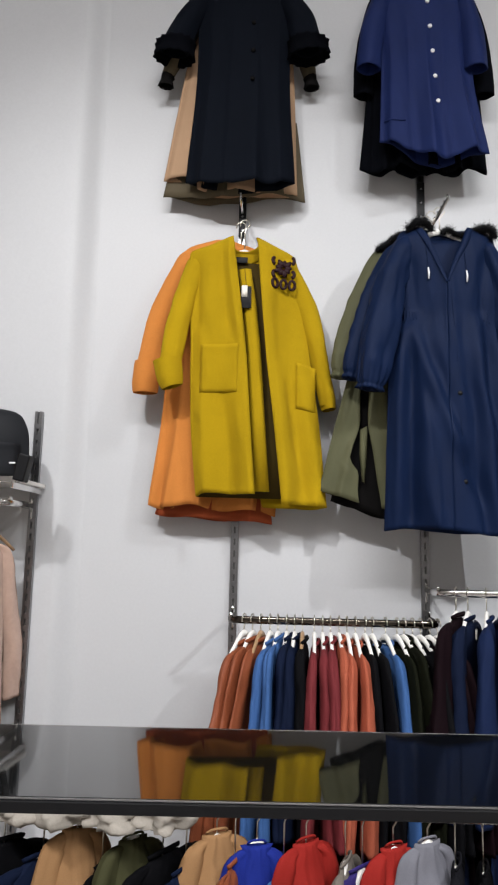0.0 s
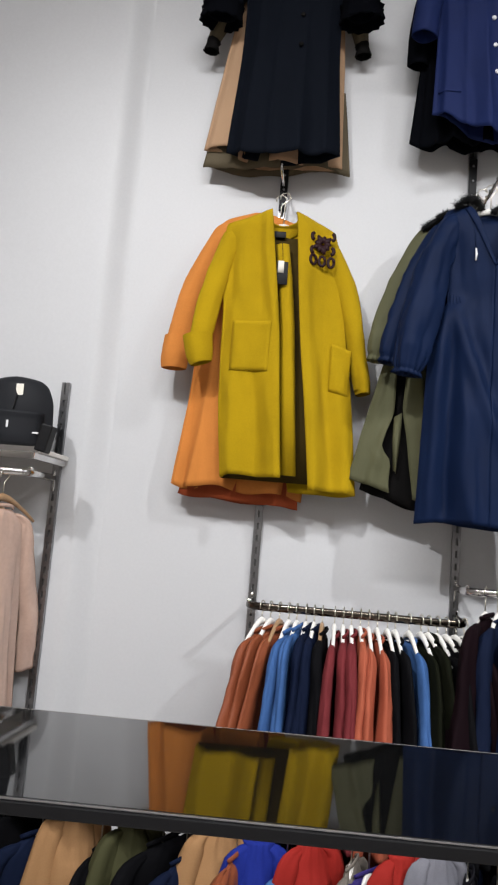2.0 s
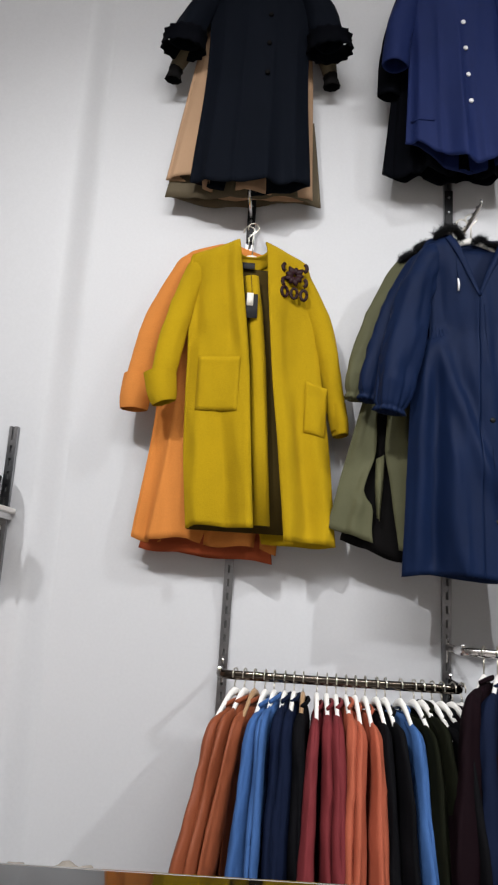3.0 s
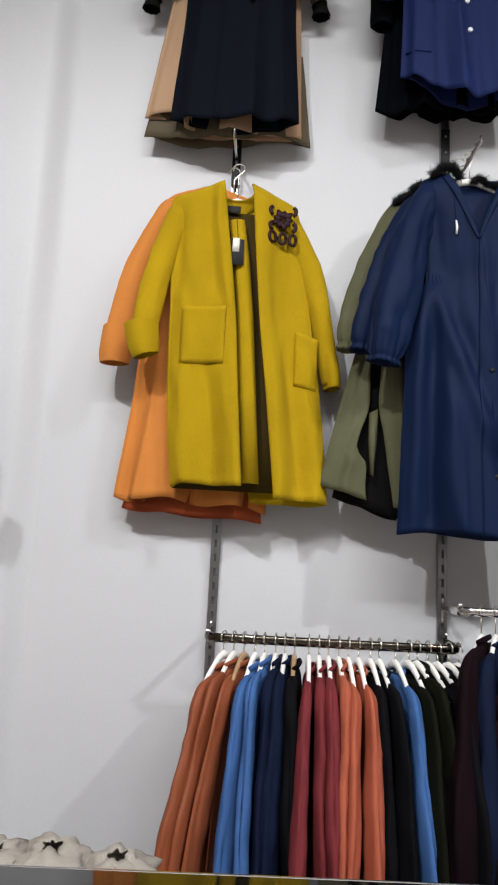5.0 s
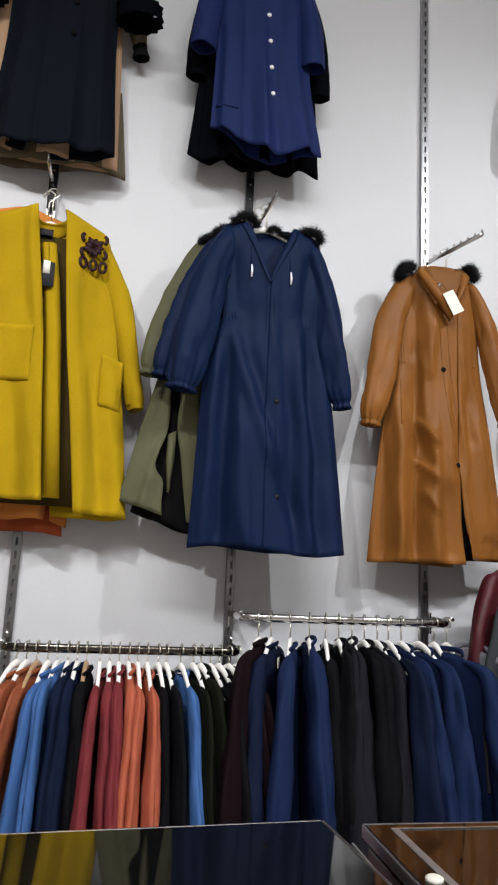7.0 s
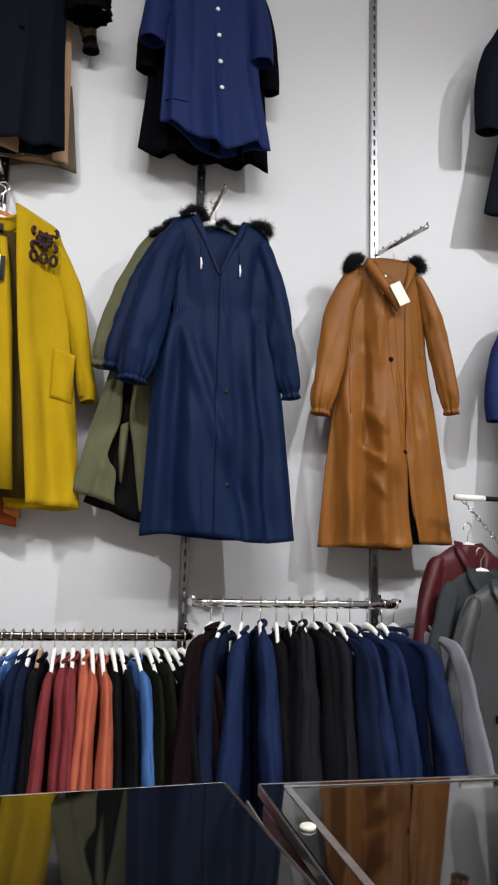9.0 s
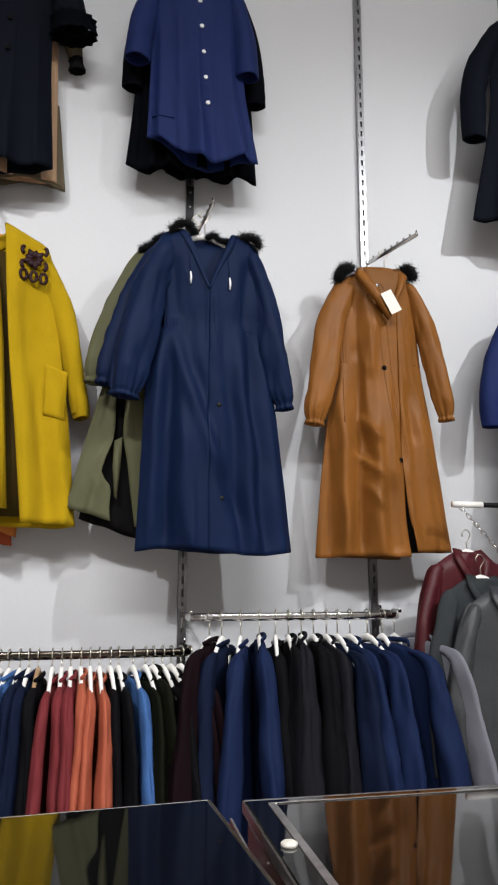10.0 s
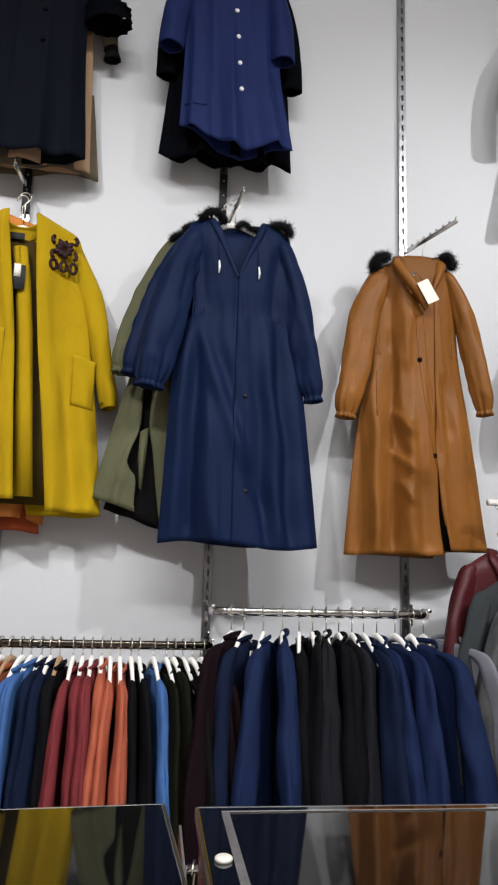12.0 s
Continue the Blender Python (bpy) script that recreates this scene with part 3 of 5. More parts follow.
def gathered_sleeve(path, radii, seed, wrinkle=0.12, n=44, steps=12, pleats=11):
    """A full sleeve drawn in to an elastic wrist, with pleats that die out up the arm and a short frill below the elastic."""
    p, q = Vector(path[0]), Vector(path[1])
    inward = -1.0 if q.x > p.x else 1.0
    p = p + Vector((inward * 0.012, 0, -0.022))
    a, b = radii[0]
    line = [tuple(p + Vector((inward * 0.06, 0, 0.022))), tuple(p + Vector((inward * 0.022, 0, 0.012))), tuple(p)] + [tuple(v) for v in path[1:]]
    rad = [(0.008, 0.008), (a * 0.5, b * 0.5)] + [(u * 0.9, v * 0.85) for u, v in radii]
    rings = tube_rings(line, rad, n, wrinkle * 1.6, seed, steps)
    last = len(rings) - 1
    out = []
    for i, ring in enumerate(rings):
        f = max(0.0, 1 - (last - i) / (2.2 * steps))
        c = sum((Vector(v) for v in ring), Vector()) / n
        out.append([c + (Vector(v) - c) * (1 + 0.13 * f * f * math.cos(pleats * 2 * math.pi * k / n + 2.0 * noise.noise((k * 0.2, seed, f)))) for k, v in enumerate(ring)])
    end = (Vector(path[-1]) - Vector(path[-2])).normalized()
    c = sum((Vector(v) for v in out[-1]), Vector()) / n
    for drop, grow in ((0.008, 0.88), (0.014, 0.86), (0.020, 0.95), (0.030, 1.06), (0.027, 0.90), (0.004, 0.70)):
        out.append([c + end * drop + (Vector(v) - c) * grow for v in out[last]])
    bm = bmesh.new()
    loft(bm, out)
    return bm


def gathered_cuff(path, radii, seed, n=26):
    """An elastic cuff drawn into small pleats."""
    bm = bmesh.new()
    rings = tube_rings(path, radii, n, 0.0, seed, 3)
    out = []
    for ring in rings:
        c = sum((Vector(p) for p in ring), Vector()) / len(ring)
        out.append([c + (Vector(p) - c) * (1.0 + (0.09 if k % 2 else -0.06)) for k, p in enumerate(ring)])
    loft(bm, out)
    return bm


NAVY_RIDGES = [(0.700, 2.56, 0.875, 2.06, 0.034, 0.034), (0.750, 2.50, 0.945, 1.90, 0.034, -0.029), (0.662, 2.55, 0.632, 1.76, 0.022, 0.026), (0.690, 2.50, 0.680, 1.76, 0.026, -0.026),
               (0.955, 2.55, 1.010, 1.76, 0.030, 0.029), (0.920, 2.40, 0.960, 1.76, 0.026, -0.021), (1.010, 2.56, 1.070, 1.76, 0.030, -0.031), (0.740, 2.25, 0.765, 1.76, 0.030, 0.023),
               (0.840, 2.86, 0.862, 2.45, 0.020, 0.009), (1.000, 2.88, 0.985, 2.62, 0.026, -0.016), (0.700, 2.86, 0.720, 2.62, 0.022, -0.013)]


def coat_navy():
    c = thing("hooded_coat", (0.87, -0.27, 1.76), "long navy hooded coat, gathered waist, black fur hood trim", "coat", "wall coats", rz=3)
    T = Matrix.Translation((-0.87, 0, -1.76))

    def put(name, bm, mat, label="", solid=0.0):
        bm.transform(T)
        return part(name, bm, mat, c, label, True, solid)

    rows = [(2.985, 0.70, 0.99, 0.034, 0), (2.962, 0.662, 1.030, 0.046, 0), (2.93, 0.645, 1.048, 0.055, 0), (2.84, 0.650, 1.056, 0.06, 0), (2.70, 0.668, 1.056, 0.056, 0), (2.61, 0.676, 1.050, 0.050, 0),
            (2.55, 0.650, 1.062, 0.054, 0), (2.34, 0.610, 1.108, 0.066, 0), (2.0, 0.599, 1.152, 0.082, 0), (1.752, 0.592, 1.180, 0.092, 0)]
    neck = [(3.0, 0.735, 0.935), (2.93, 0.755, 0.918), (2.84, 0.792, 0.878), (2.74, 0.835, 0.837), (2.70, 0.836, 0.8361)]
    front = drape(rows, 0.7, 0.010, 4, 0.009, NAVY_RIDGES)[1]
    put("body", shell(rows, 0.7, 0.010, 4, crease=0.009, nu=150, nz=84, gap=neck, ridges=NAVY_RIDGES, hem=lambda x, a: 0.010 * math.sin(11 * x)), NAVY, "navy gabardine with soft folds", 0.003)
    put("placket_seam", seam(front, [(0.852, 2.70), (0.872, 2.4), (0.888, 1.79)], 0.0012), NAVY)
    # hood lying open round the neck
    for line in ([(0.735, 2.968), (0.760, 2.915), (0.798, 2.83), (0.836, 2.735)], [(0.935, 2.968), (0.914, 2.915), (0.874, 2.83), (0.838, 2.735)]):
        pts = [(x, front(x, z) - 0.002, z) for x, z in line]
        put("hood_edge", tube(pts, [(0.013, 0.007), (0.014, 0.008), (0.010, 0.006), (0.004, 0.003)], 12, 0.3, line[0][0] * 7, 5, True), NAVY, "rolled edge of the open hood")
    put("hood_back", strip([(0.71, 0.005, 2.985), (0.79, 0.025, 2.965), (0.88, 0.025, 2.965), (0.97, 0.005, 2.985)], [(0.71, 0.0, 2.84), (0.79, 0.012, 2.72), (0.88, 0.012, 2.72), (0.97, 0.0, 2.84)], 0.006, 7), NAVY, "inside of the hood", 0.004)
    put("fur_trim", fur([(0.690, -0.02, 2.972), (0.725, -0.035, 3.000), (0.760, -0.035, 2.998), (0.785, -0.02, 2.972)], 0.008, 300, 3, 0.034), FUR, "black fur trim")
    put("fur_trim", fur([(0.835, 0.0, 2.972), (0.862, 0.006, 2.990), (0.890, 0.006, 2.968), (0.935, 0.0, 2.962)], 0.005, 200, 5, 0.026), FUR, "black fur trim")
    put("fur_trim", fur([(0.955, -0.01, 2.968), (0.990, -0.03, 2.982), (1.025, -0.03, 2.975), (1.042, -0.025, 2.948)], 0.009, 320, 6, 0.034), FUR, "black fur trim")
    put("sleeve", gathered_sleeve([(0.672, 0.0, 2.92), (0.622, -0.02, 2.76), (0.576, -0.04, 2.57), (0.545, -0.05, 2.40), (0.534, -0.05, 2.325)],
                                  [(0.052, 0.048), (0.068, 0.052), (0.074, 0.056), (0.068, 0.054), (0.052, 0.042)], 4.4), NAVY, "full sleeve with a gathered wrist", 0.003)
    put("sleeve", gathered_sleeve([(1.030, 0.0, 2.91), (1.072, 0.0, 2.72), (1.108, -0.01, 2.52), (1.138, -0.015, 2.37), (1.146, -0.015, 2.325)],
                                  [(0.044, 0.048), (0.050, 0.050), (0.056, 0.054), (0.054, 0.052), (0.036, 0.040)], 6.4), NAVY, "full sleeve with a gathered wrist", 0.003)
    # drawn-in waist ends
    for x, s in ((0.678, 1), (1.036, -1)):
        for k in range(5):
            put("waist_pleat", seam(front, [(x + s * 0.010 * k, 2.635 - 0.004 * k), (x + s * 0.011 * k, 2.575 + 0.004 * k)], 0.0024, -0.0005), NAVY)
    for x, z in ((0.764, 2.775), (0.914, 2.762)):
        y = front(x, z) - 0.006
        put("toggle", tube([(x, y, z + 0.024), (x + 0.002, y - 0.002, z), (x + 0.001, y, z - 0.024)], [(0.003, 0.003), (0.0045, 0.0045), (0.003, 0.003)], 8, cap=True), PEARL, "pale drawcord toggle")
        put("drawcord", wire([(x - 0.008, front(x - 0.008, z + 0.12) - 0.003, z + 0.12), (x, y, z + 0.02)], 0.0012, 5), NAVY)
    for x, z in ((0.876, 2.285), (0.885, 1.94)):
        put("button", disc((x, front(x, z), z), 0.009, 0.005), BLACK_PLASTIC, "dark snap button")
    return c


coat_navy()
hanger((0.83, -0.255, 3.085), 3, None, 0.32, 0.105)


def coat_navy_behind():
    c = thing("hooded_coat", (0.80, -0.20, 1.80), "second navy hooded coat hanging close behind the first", "coat", "wall coats", rz=5)
    T = Matrix.Translation((-0.80, 0, -1.80))

    def put(name, bm, mat, label="", solid=0.0):
        bm.transform(T)
        return part(name, bm, mat, c, label, True, solid)

    rows = [(2.985, 0.69, 0.95, 0.02, 0), (2.94, 0.635, 1.0, 0.028, 0), (2.80, 0.625, 1.02, 0.03, 0), (2.60, 0.655, 1.02, 0.028, 0), (2.2, 0.640, 1.06, 0.03, 0), (1.81, 0.640, 1.10, 0.035, 0)]
    put("body", shell(rows, 3.3, 0.006, 5, nu=70, nz=36), NAVY, "navy gabardine", 0.003)
    put("sleeve", gathered_sleeve([(0.650, 0.0, 2.92), (0.585, -0.015, 2.75), (0.522, -0.02, 2.57), (0.483, -0.025, 2.43), (0.474, -0.025, 2.385)],
                                  [(0.048, 0.040), (0.060, 0.040), (0.064, 0.042), (0.058, 0.042), (0.044, 0.034)], 1.9), NAVY, "full sleeve with a gathered wrist", 0.003)
    put("fur_trim", fur([(0.635, -0.02, 2.955), (0.660, -0.02, 2.972), (0.690, -0.01, 2.985)], 0.008, 240, 15, 0.024), FUR, "black fur trim")
    return c


coat_navy_behind()
hanger((0.81, -0.20, 3.095), 5, None, 0.34, 0.10)


def coat_olive():
    c = thing("hooded_coat", (0.62, -0.135, 1.82), "olive green gabardine coat behind the navy coat", "coat", "wall coats", rz=8)
    T = Matrix.Translation((-0.62, 0, -1.82))

    def put(name, bm, mat, label="", solid=0.0):
        bm.transform(T)
        return part(name, bm, mat, c, label, True, solid)

    rows = [(3.0, 0.68, 0.92, 0.03, 0), (2.95, 0.61, 0.98, 0.045, 0), (2.84, 0.56, 1.0, 0.05, 0), (2.62, 0.53, 0.98, 0.05, 0), (2.36, 0.455, 1.0, 0.058, 0), (2.08, 0.388, 1.03, 0.068, 0), (1.86, 0.345, 1.06, 0.075, 0)]
    folds = [(0.470, 2.40, 0.425, 1.84, 0.022, 0.022), (0.470, 2.20, 0.400, 1.84, 0.018, -0.020), (0.480, 2.12, 0.455, 1.96, 0.014, 0.016), (0.600, 2.40, 0.630, 1.80, 0.020, 0.018)]
    opening = [(2.46, 0.520, 0.5205), (2.32, 0.508, 0.542), (2.20, 0.505, 0.535), (2.09, 0.476, 0.552), (2.03, 0.464, 0.560), (1.98, 0.496, 0.566), (1.90, 0.492, 0.578), (1.80, 0.512, 0.592)]
    put("body", shell(rows, 5.1, 0.010, 5, crease=0.012, gap=opening, ridges=folds, hem=lambda x, a: 0.055 - 0.30 * (x - 0.335) if x < 0.64 else -0.02), OLIVE, "olive gabardine with deep folds", 0.004)
    put("lining", shell([(2.55, 0.54, 0.94, 0.012, 0.006), (2.2, 0.46, 0.98, 0.018, 0.006), (1.83, 0.395, 1.02, 0.030, 0.006)], 2.2, 0.010, 7, nz=30, hem=lambda x, a: 0.045 - 0.30 * (x - 0.38) if x < 0.62 else 0.0), LINING, "black lining", 0.004)
    put("sleeve", gathered_sleeve([(0.60, 0.0, 2.935), (0.535, -0.01, 2.76), (0.472, -0.02, 2.58), (0.432, -0.03, 2.45), (0.424, -0.03, 2.405)],
                                  [(0.045, 0.042), (0.054, 0.044), (0.055, 0.046), (0.050, 0.044), (0.036, 0.034)], 2.2), OLIVE, "full sleeve with a gathered wrist", 0.003)
    put("inner_fold", strip([(0.508, -0.030, 2.16), (0.502, -0.046, 2.06), (0.512, -0.040, 1.95)], [(0.536, -0.026, 2.18), (0.530, -0.040, 2.06), (0.520, -0.036, 1.94)], 0.012, 7), OLIVE, "", 0.003)
    put("fur_trim", fur([(0.585, -0.03, 2.940), (0.620, -0.03, 2.968), (0.665, -0.02, 2.988)], 0.008, 260, 13, 0.026), FUR, "black fur trim")
    return c


coat_olive()
hanger((0.80, -0.135, 3.105), 8, None, 0.36, 0.09)


def coat_camel():
    c = thing("hooded_coat", (1.615, -0.14, 1.742), "camel brown hooded coat with black fur trim and paper tag", "coat", "wall coats", rz=-4)
    T = Matrix.Translation((-1.615, 0, -1.742))

    def put(name, bm, mat, label="", solid=0.0):
        bm.transform(T)
        return part(name, bm, mat, c, label, True, solid)

    rows = [(2.955, 1.53, 1.69, 0.030, 0), (2.935, 1.475, 1.735, 0.044, 0), (2.90, 1.440, 1.768, 0.052, 0), (2.74, 1.424, 1.774, 0.055, 0), (2.60, 1.416, 1.780, 0.052, 0), (2.50, 1.414, 1.790, 0.052, 0),
            (2.305, 1.373, 1.822, 0.064, 0), (2.07, 1.340, 1.850, 0.076, 0), (1.745, 1.308, 1.888, 0.088, 0)]
    folds = [(1.425, 2.52, 1.425, 1.75, 0.024, 0.035), (1.495, 2.56, 1.490, 1.75, 0.028, -0.041), (1.355, 2.25, 1.355, 1.75, 0.024, -0.032), (1.555, 2.30, 1.565, 1.75, 0.026, 0.024),
             (1.495, 2.31, 1.565, 2.21, 0.016, 0.022), (1.480, 2.15, 1.575, 2.06, 0.016, 0.023), (1.515, 2.03, 1.575, 1.94, 0.016, 0.019), (1.500, 2.24, 1.540, 2.12, 0.014, -0.016),
             (1.760, 2.32, 1.800, 1.76, 0.035, 0.020), (1.715, 2.45, 1.735, 2.22, 0.024, -0.014), (1.640, 2.44, 1.685, 2.12, 0.016, -0.011), (1.610, 2.05, 1.625, 1.76, 0.026, -0.022),
             (1.500, 2.84, 1.490, 2.58, 0.024, -0.016), (1.560, 2.74, 1.545, 2.50, 0.026, 0.014)]
    slit = [(2.10, 1.670, 1.6702), (1.93, 1.668, 1.680), (1.74, 1.686, 1.712)]
    front = drape(rows, 2.6, 0.010, 5, 0.010, folds)[1]
    put("body", shell(rows, 2.6, 0.010, 5, crease=0.010, nu=150, nz=90, gap=slit, ridges=folds, hem=lambda x, a: -0.006 if x < 1.69 else 0.016), CAMEL, "camel gabardine with long folds", 0.004)
    put("lining", strip([(1.64, -0.03, 2.10), (1.63, -0.04, 1.95), (1.63, -0.045, 1.76)], [(1.73, -0.03, 2.10), (1.74, -0.04, 1.95), (1.76, -0.045, 1.76)], 0.004), LINING, "dark inside of the front slit", 0.002)
    put("placket_seam", seam(front, [(1.588, 2.72), (1.604, 2.52), (1.628, 2.3), (1.652, 2.12), (1.668, 2.08)], 0.0013), CAMEL)
    put("placket_seam", seam(front, [(1.622, 2.70), (1.640, 2.50), (1.665, 2.3), (1.690, 2.05), (1.722, 1.78)], 0.0011), CAMEL)
    # open collar: one flap folded out over the chest, the inside of the hood behind it
    put("collar", strip([(1.505, -0.030, 2.955), (1.492, -0.060, 2.912), (1.525, -0.078, 2.850), (1.580, -0.082, 2.775), (1.622, -0.078, 2.715)], [(1.532, -0.020, 2.958), (1.530, -0.062, 2.922), (1.562, -0.084, 2.868), (1.606, -0.086, 2.800), (1.630, -0.080, 2.730)], 0.012), CAMEL, "folded-over collar", 0.005)
    put("collar", strip([(1.715, -0.02, 2.965), (1.722, -0.05, 2.925), (1.690, -0.070, 2.850), (1.640, -0.074, 2.760)], [(1.672, -0.012, 2.975), (1.680, -0.045, 2.935), (1.662, -0.066, 2.860), (1.632, -0.070, 2.775)], 0.010), CAMEL, "folded-over collar", 0.005)
    put("hood", shell([(2.985, 1.53, 1.70, 0.02, 0.02), (2.95, 1.505, 1.725, 0.03, 0.02), (2.86, 1.53, 1.70, 0.02, 0.02)], 1.5, 0.004, 4, nu=40, nz=10), CAMEL, "hood folded behind the collar", 0.005)
    put("neck_facing", strip([(1.525, -0.058, 2.945), (1.56, -0.064, 2.86), (1.612, -0.070, 2.77)], [(1.680, -0.050, 2.945), (1.668, -0.062, 2.86), (1.640, -0.068, 2.77)], 0.0, 7), FACING, "pale brown neck facing", 0.003)
    put("fur_trim", fur([(1.425, -0.02, 2.905), (1.440, -0.03, 2.948), (1.478, -0.03, 2.958)], 0.016, 420, 23, 0.042), FUR, "black fur trim")
    put("fur_trim", fur([(1.705, -0.01, 2.960), (1.735, -0.03, 2.972), (1.752, -0.03, 2.935)], 0.016, 420, 24, 0.042), FUR, "black fur trim")
    put("sleeve", gathered_sleeve([(1.452, 0.0, 2.90), (1.396, -0.02, 2.73), (1.352, -0.04, 2.52), (1.316, -0.05, 2.36), (1.308, -0.05, 2.295)],
                                  [(0.050, 0.046), (0.058, 0.048), (0.060, 0.050), (0.056, 0.048), (0.040, 0.036)], 8.4), CAMEL, "full sleeve with a gathered wrist", 0.003)
    put("sleeve", gathered_sleeve([(1.756, 0.0, 2.90), (1.800, -0.01, 2.74), (1.840, -0.02, 2.56), (1.866, -0.03, 2.40), (1.874, -0.03, 2.335)],
                                  [(0.042, 0.046), (0.048, 0.048), (0.050, 0.050), (0.050, 0.048), (0.034, 0.036)], 3.1), CAMEL, "full sleeve with a gathered wrist", 0.003)
    for x, s in ((1.424, 1), (1.775, -1)):
        for k in range(4):
            put("waist_pleat", seam(front, [(x + s * 0.009 * k, 2.62), (x + s * 0.010 * k, 2.54)], 0.0024, -0.0005), CAMEL)
    put("pocket_welt", seam(front, [(1.436, 2.47), (1.430, 2.28)], 0.0024), CAMEL, "upright pocket welt")
    for x, z in ((1.606, 2.518), (1.656, 2.127)):
        put("button", disc((x, front(x, z), z), 0.010, 0.005), LINING, "dark snap button")
    tag = part("hang_tag", box((0, 0, 0), (0.050, 0.002, 0.098), 0.0008), PAPER, c, "blank beige card swing tag", False)
    tag.data.transform(Matrix.Translation((1.624 - 1.615, -0.108, 2.785 - 1.742)) @ pose(0, 0, 0, 0, -28, 0))
    put("tag_string", wire([(1.585, -0.09, 2.87), (1.603, -0.107, 2.825)], 0.001, 5), LINING)
    put("snap", disc((1.572, -0.088, 2.862), 0.009, 0.005), CHROME, "metal snap")
    return c


coat_camel()
hanger((1.64, -0.14, 3.065), -4, None, 0.30, 0.11)


def coat_top_black():
    c = thing("long_coat", (0.0, -0.14, 3.25), "long black coat with frilled cuffs and small buttons", "coat", "upper wall coats")
    T = Matrix.Translation((0, 0, -3.25))

    def put(name, bm, mat, label="", solid=0.0):
        bm.transform(T)
        return part(name, bm, mat, c, label, True, solid)

    rows = [(4.28, -0.08, 0.08, 0.03, 0), (4.24, -0.17, 0.16, 0.045, 0), (4.16, -0.22, 0.21, 0.05, 0), (3.85, -0.215, 0.205, 0.055, 0), (3.26, -0.250, 0.235, 0.075, 0)]
    front = drape(rows, 8.2, 0.012, 6)[1]
    put("body", shell(rows, 8.2, 0.012, 6, hem=lambda x, a: -0.03 * math.cos(6 * x)), BLACKCLOTH, "plain black cloth", 0.004)
    for s, xs in ((-1, (-0.19, -0.26, -0.305, -0.315)), (1, (0.18, 0.245, 0.275, 0.285))):
        put("sleeve", sleeve([(xs[0], 0, 4.2), (xs[1], -0.01, 4.05), (xs[2], -0.02, 3.93), (xs[3], -0.02, 3.88)], [(0.05, 0.045), (0.065, 0.055), (0.07, 0.055), (0.06, 0.05)], 3.3 + s, 0.08), BLACKCLOTH, solid=0.004)
        put("cuff", gathered_cuff([(xs[3], -0.02, 3.93), (xs[3], -0.02, 3.895), (xs[3] + s * 0.004, -0.02, 3.85)], [(0.085, 0.06), (0.078, 0.055), (0.088, 0.062)], 2.4), INKCLOTH, "frilled cuff", 0.004)
    for z in (4.14, 4.0, 3.86, 3.72):
        put("button", disc((0.04, front(0.04, z), z), 0.010, 0.005), LINING, "small dark button")
    return c


coat_top_black()
hanger((0.0, -0.14, 4.38), 0, None, 0.38, 0.08)


def coat_top_tan():
    c = thing("long_coat", (-0.03, -0.075, 3.21), "tan coat with an olive hem behind the black coat", "coat", "upper wall coats", rz=2)
    T = Matrix.Translation((0.03, 0, -3.21))

    def put(name, bm, mat, label="", solid=0.0):
        bm.transform(T)
        return part(name, bm, mat, c, label, True, solid)

    rows = [(4.27, -0.1, 0.06, 0.02, 0), (4.2, -0.2, 0.18, 0.03, 0), (3.85, -0.275, 0.222, 0.04, 0), (3.27, -0.36, 0.250, 0.05, 0)]
    put("body", shell(rows, 4.2, 0.012, 6, hem=lambda x, a: 0.03 if x < -0.2 else -0.03), TAN, "tan cloth", 0.005)
    put("lining", shell([(3.6, -0.29, 0.24, 0.045, 0.015), (3.22, -0.36, 0.285, 0.052, 0.015)], 6.2, 0.012, 6, nz=14, hem=lambda x, a: 0.015 * math.sin(12 * x)), DARKOLIVE, "olive inside and hem", 0.004)
    for s, xs in ((-1, (-0.2, -0.30, -0.355)), (1, (0.17, 0.26, 0.295))):
        put("sleeve", sleeve([(xs[0], 0, 4.18), (xs[1], 0, 3.95), (xs[2], 0, 3.82)], [(0.04, 0.035), (0.042, 0.036), (0.028, 0.028)], 5.3 + s, 0.06), DARKOLIVE, solid=0.004)
        put("cuff", gathered_cuff([(xs[2], 0, 3.82), (xs[2] + s * 0.006, 0, 3.80), (xs[2] + s * 0.01, 0, 3.765)], [(0.028, 0.026), (0.022, 0.020), (0.032, 0.024)], 4.4, 18), LINING, "frilled dark cuff", 0.004)
    return c


coat_top_tan()
hanger((-0.02, -0.075, 4.38), 2, None, 0.38, 0.09)


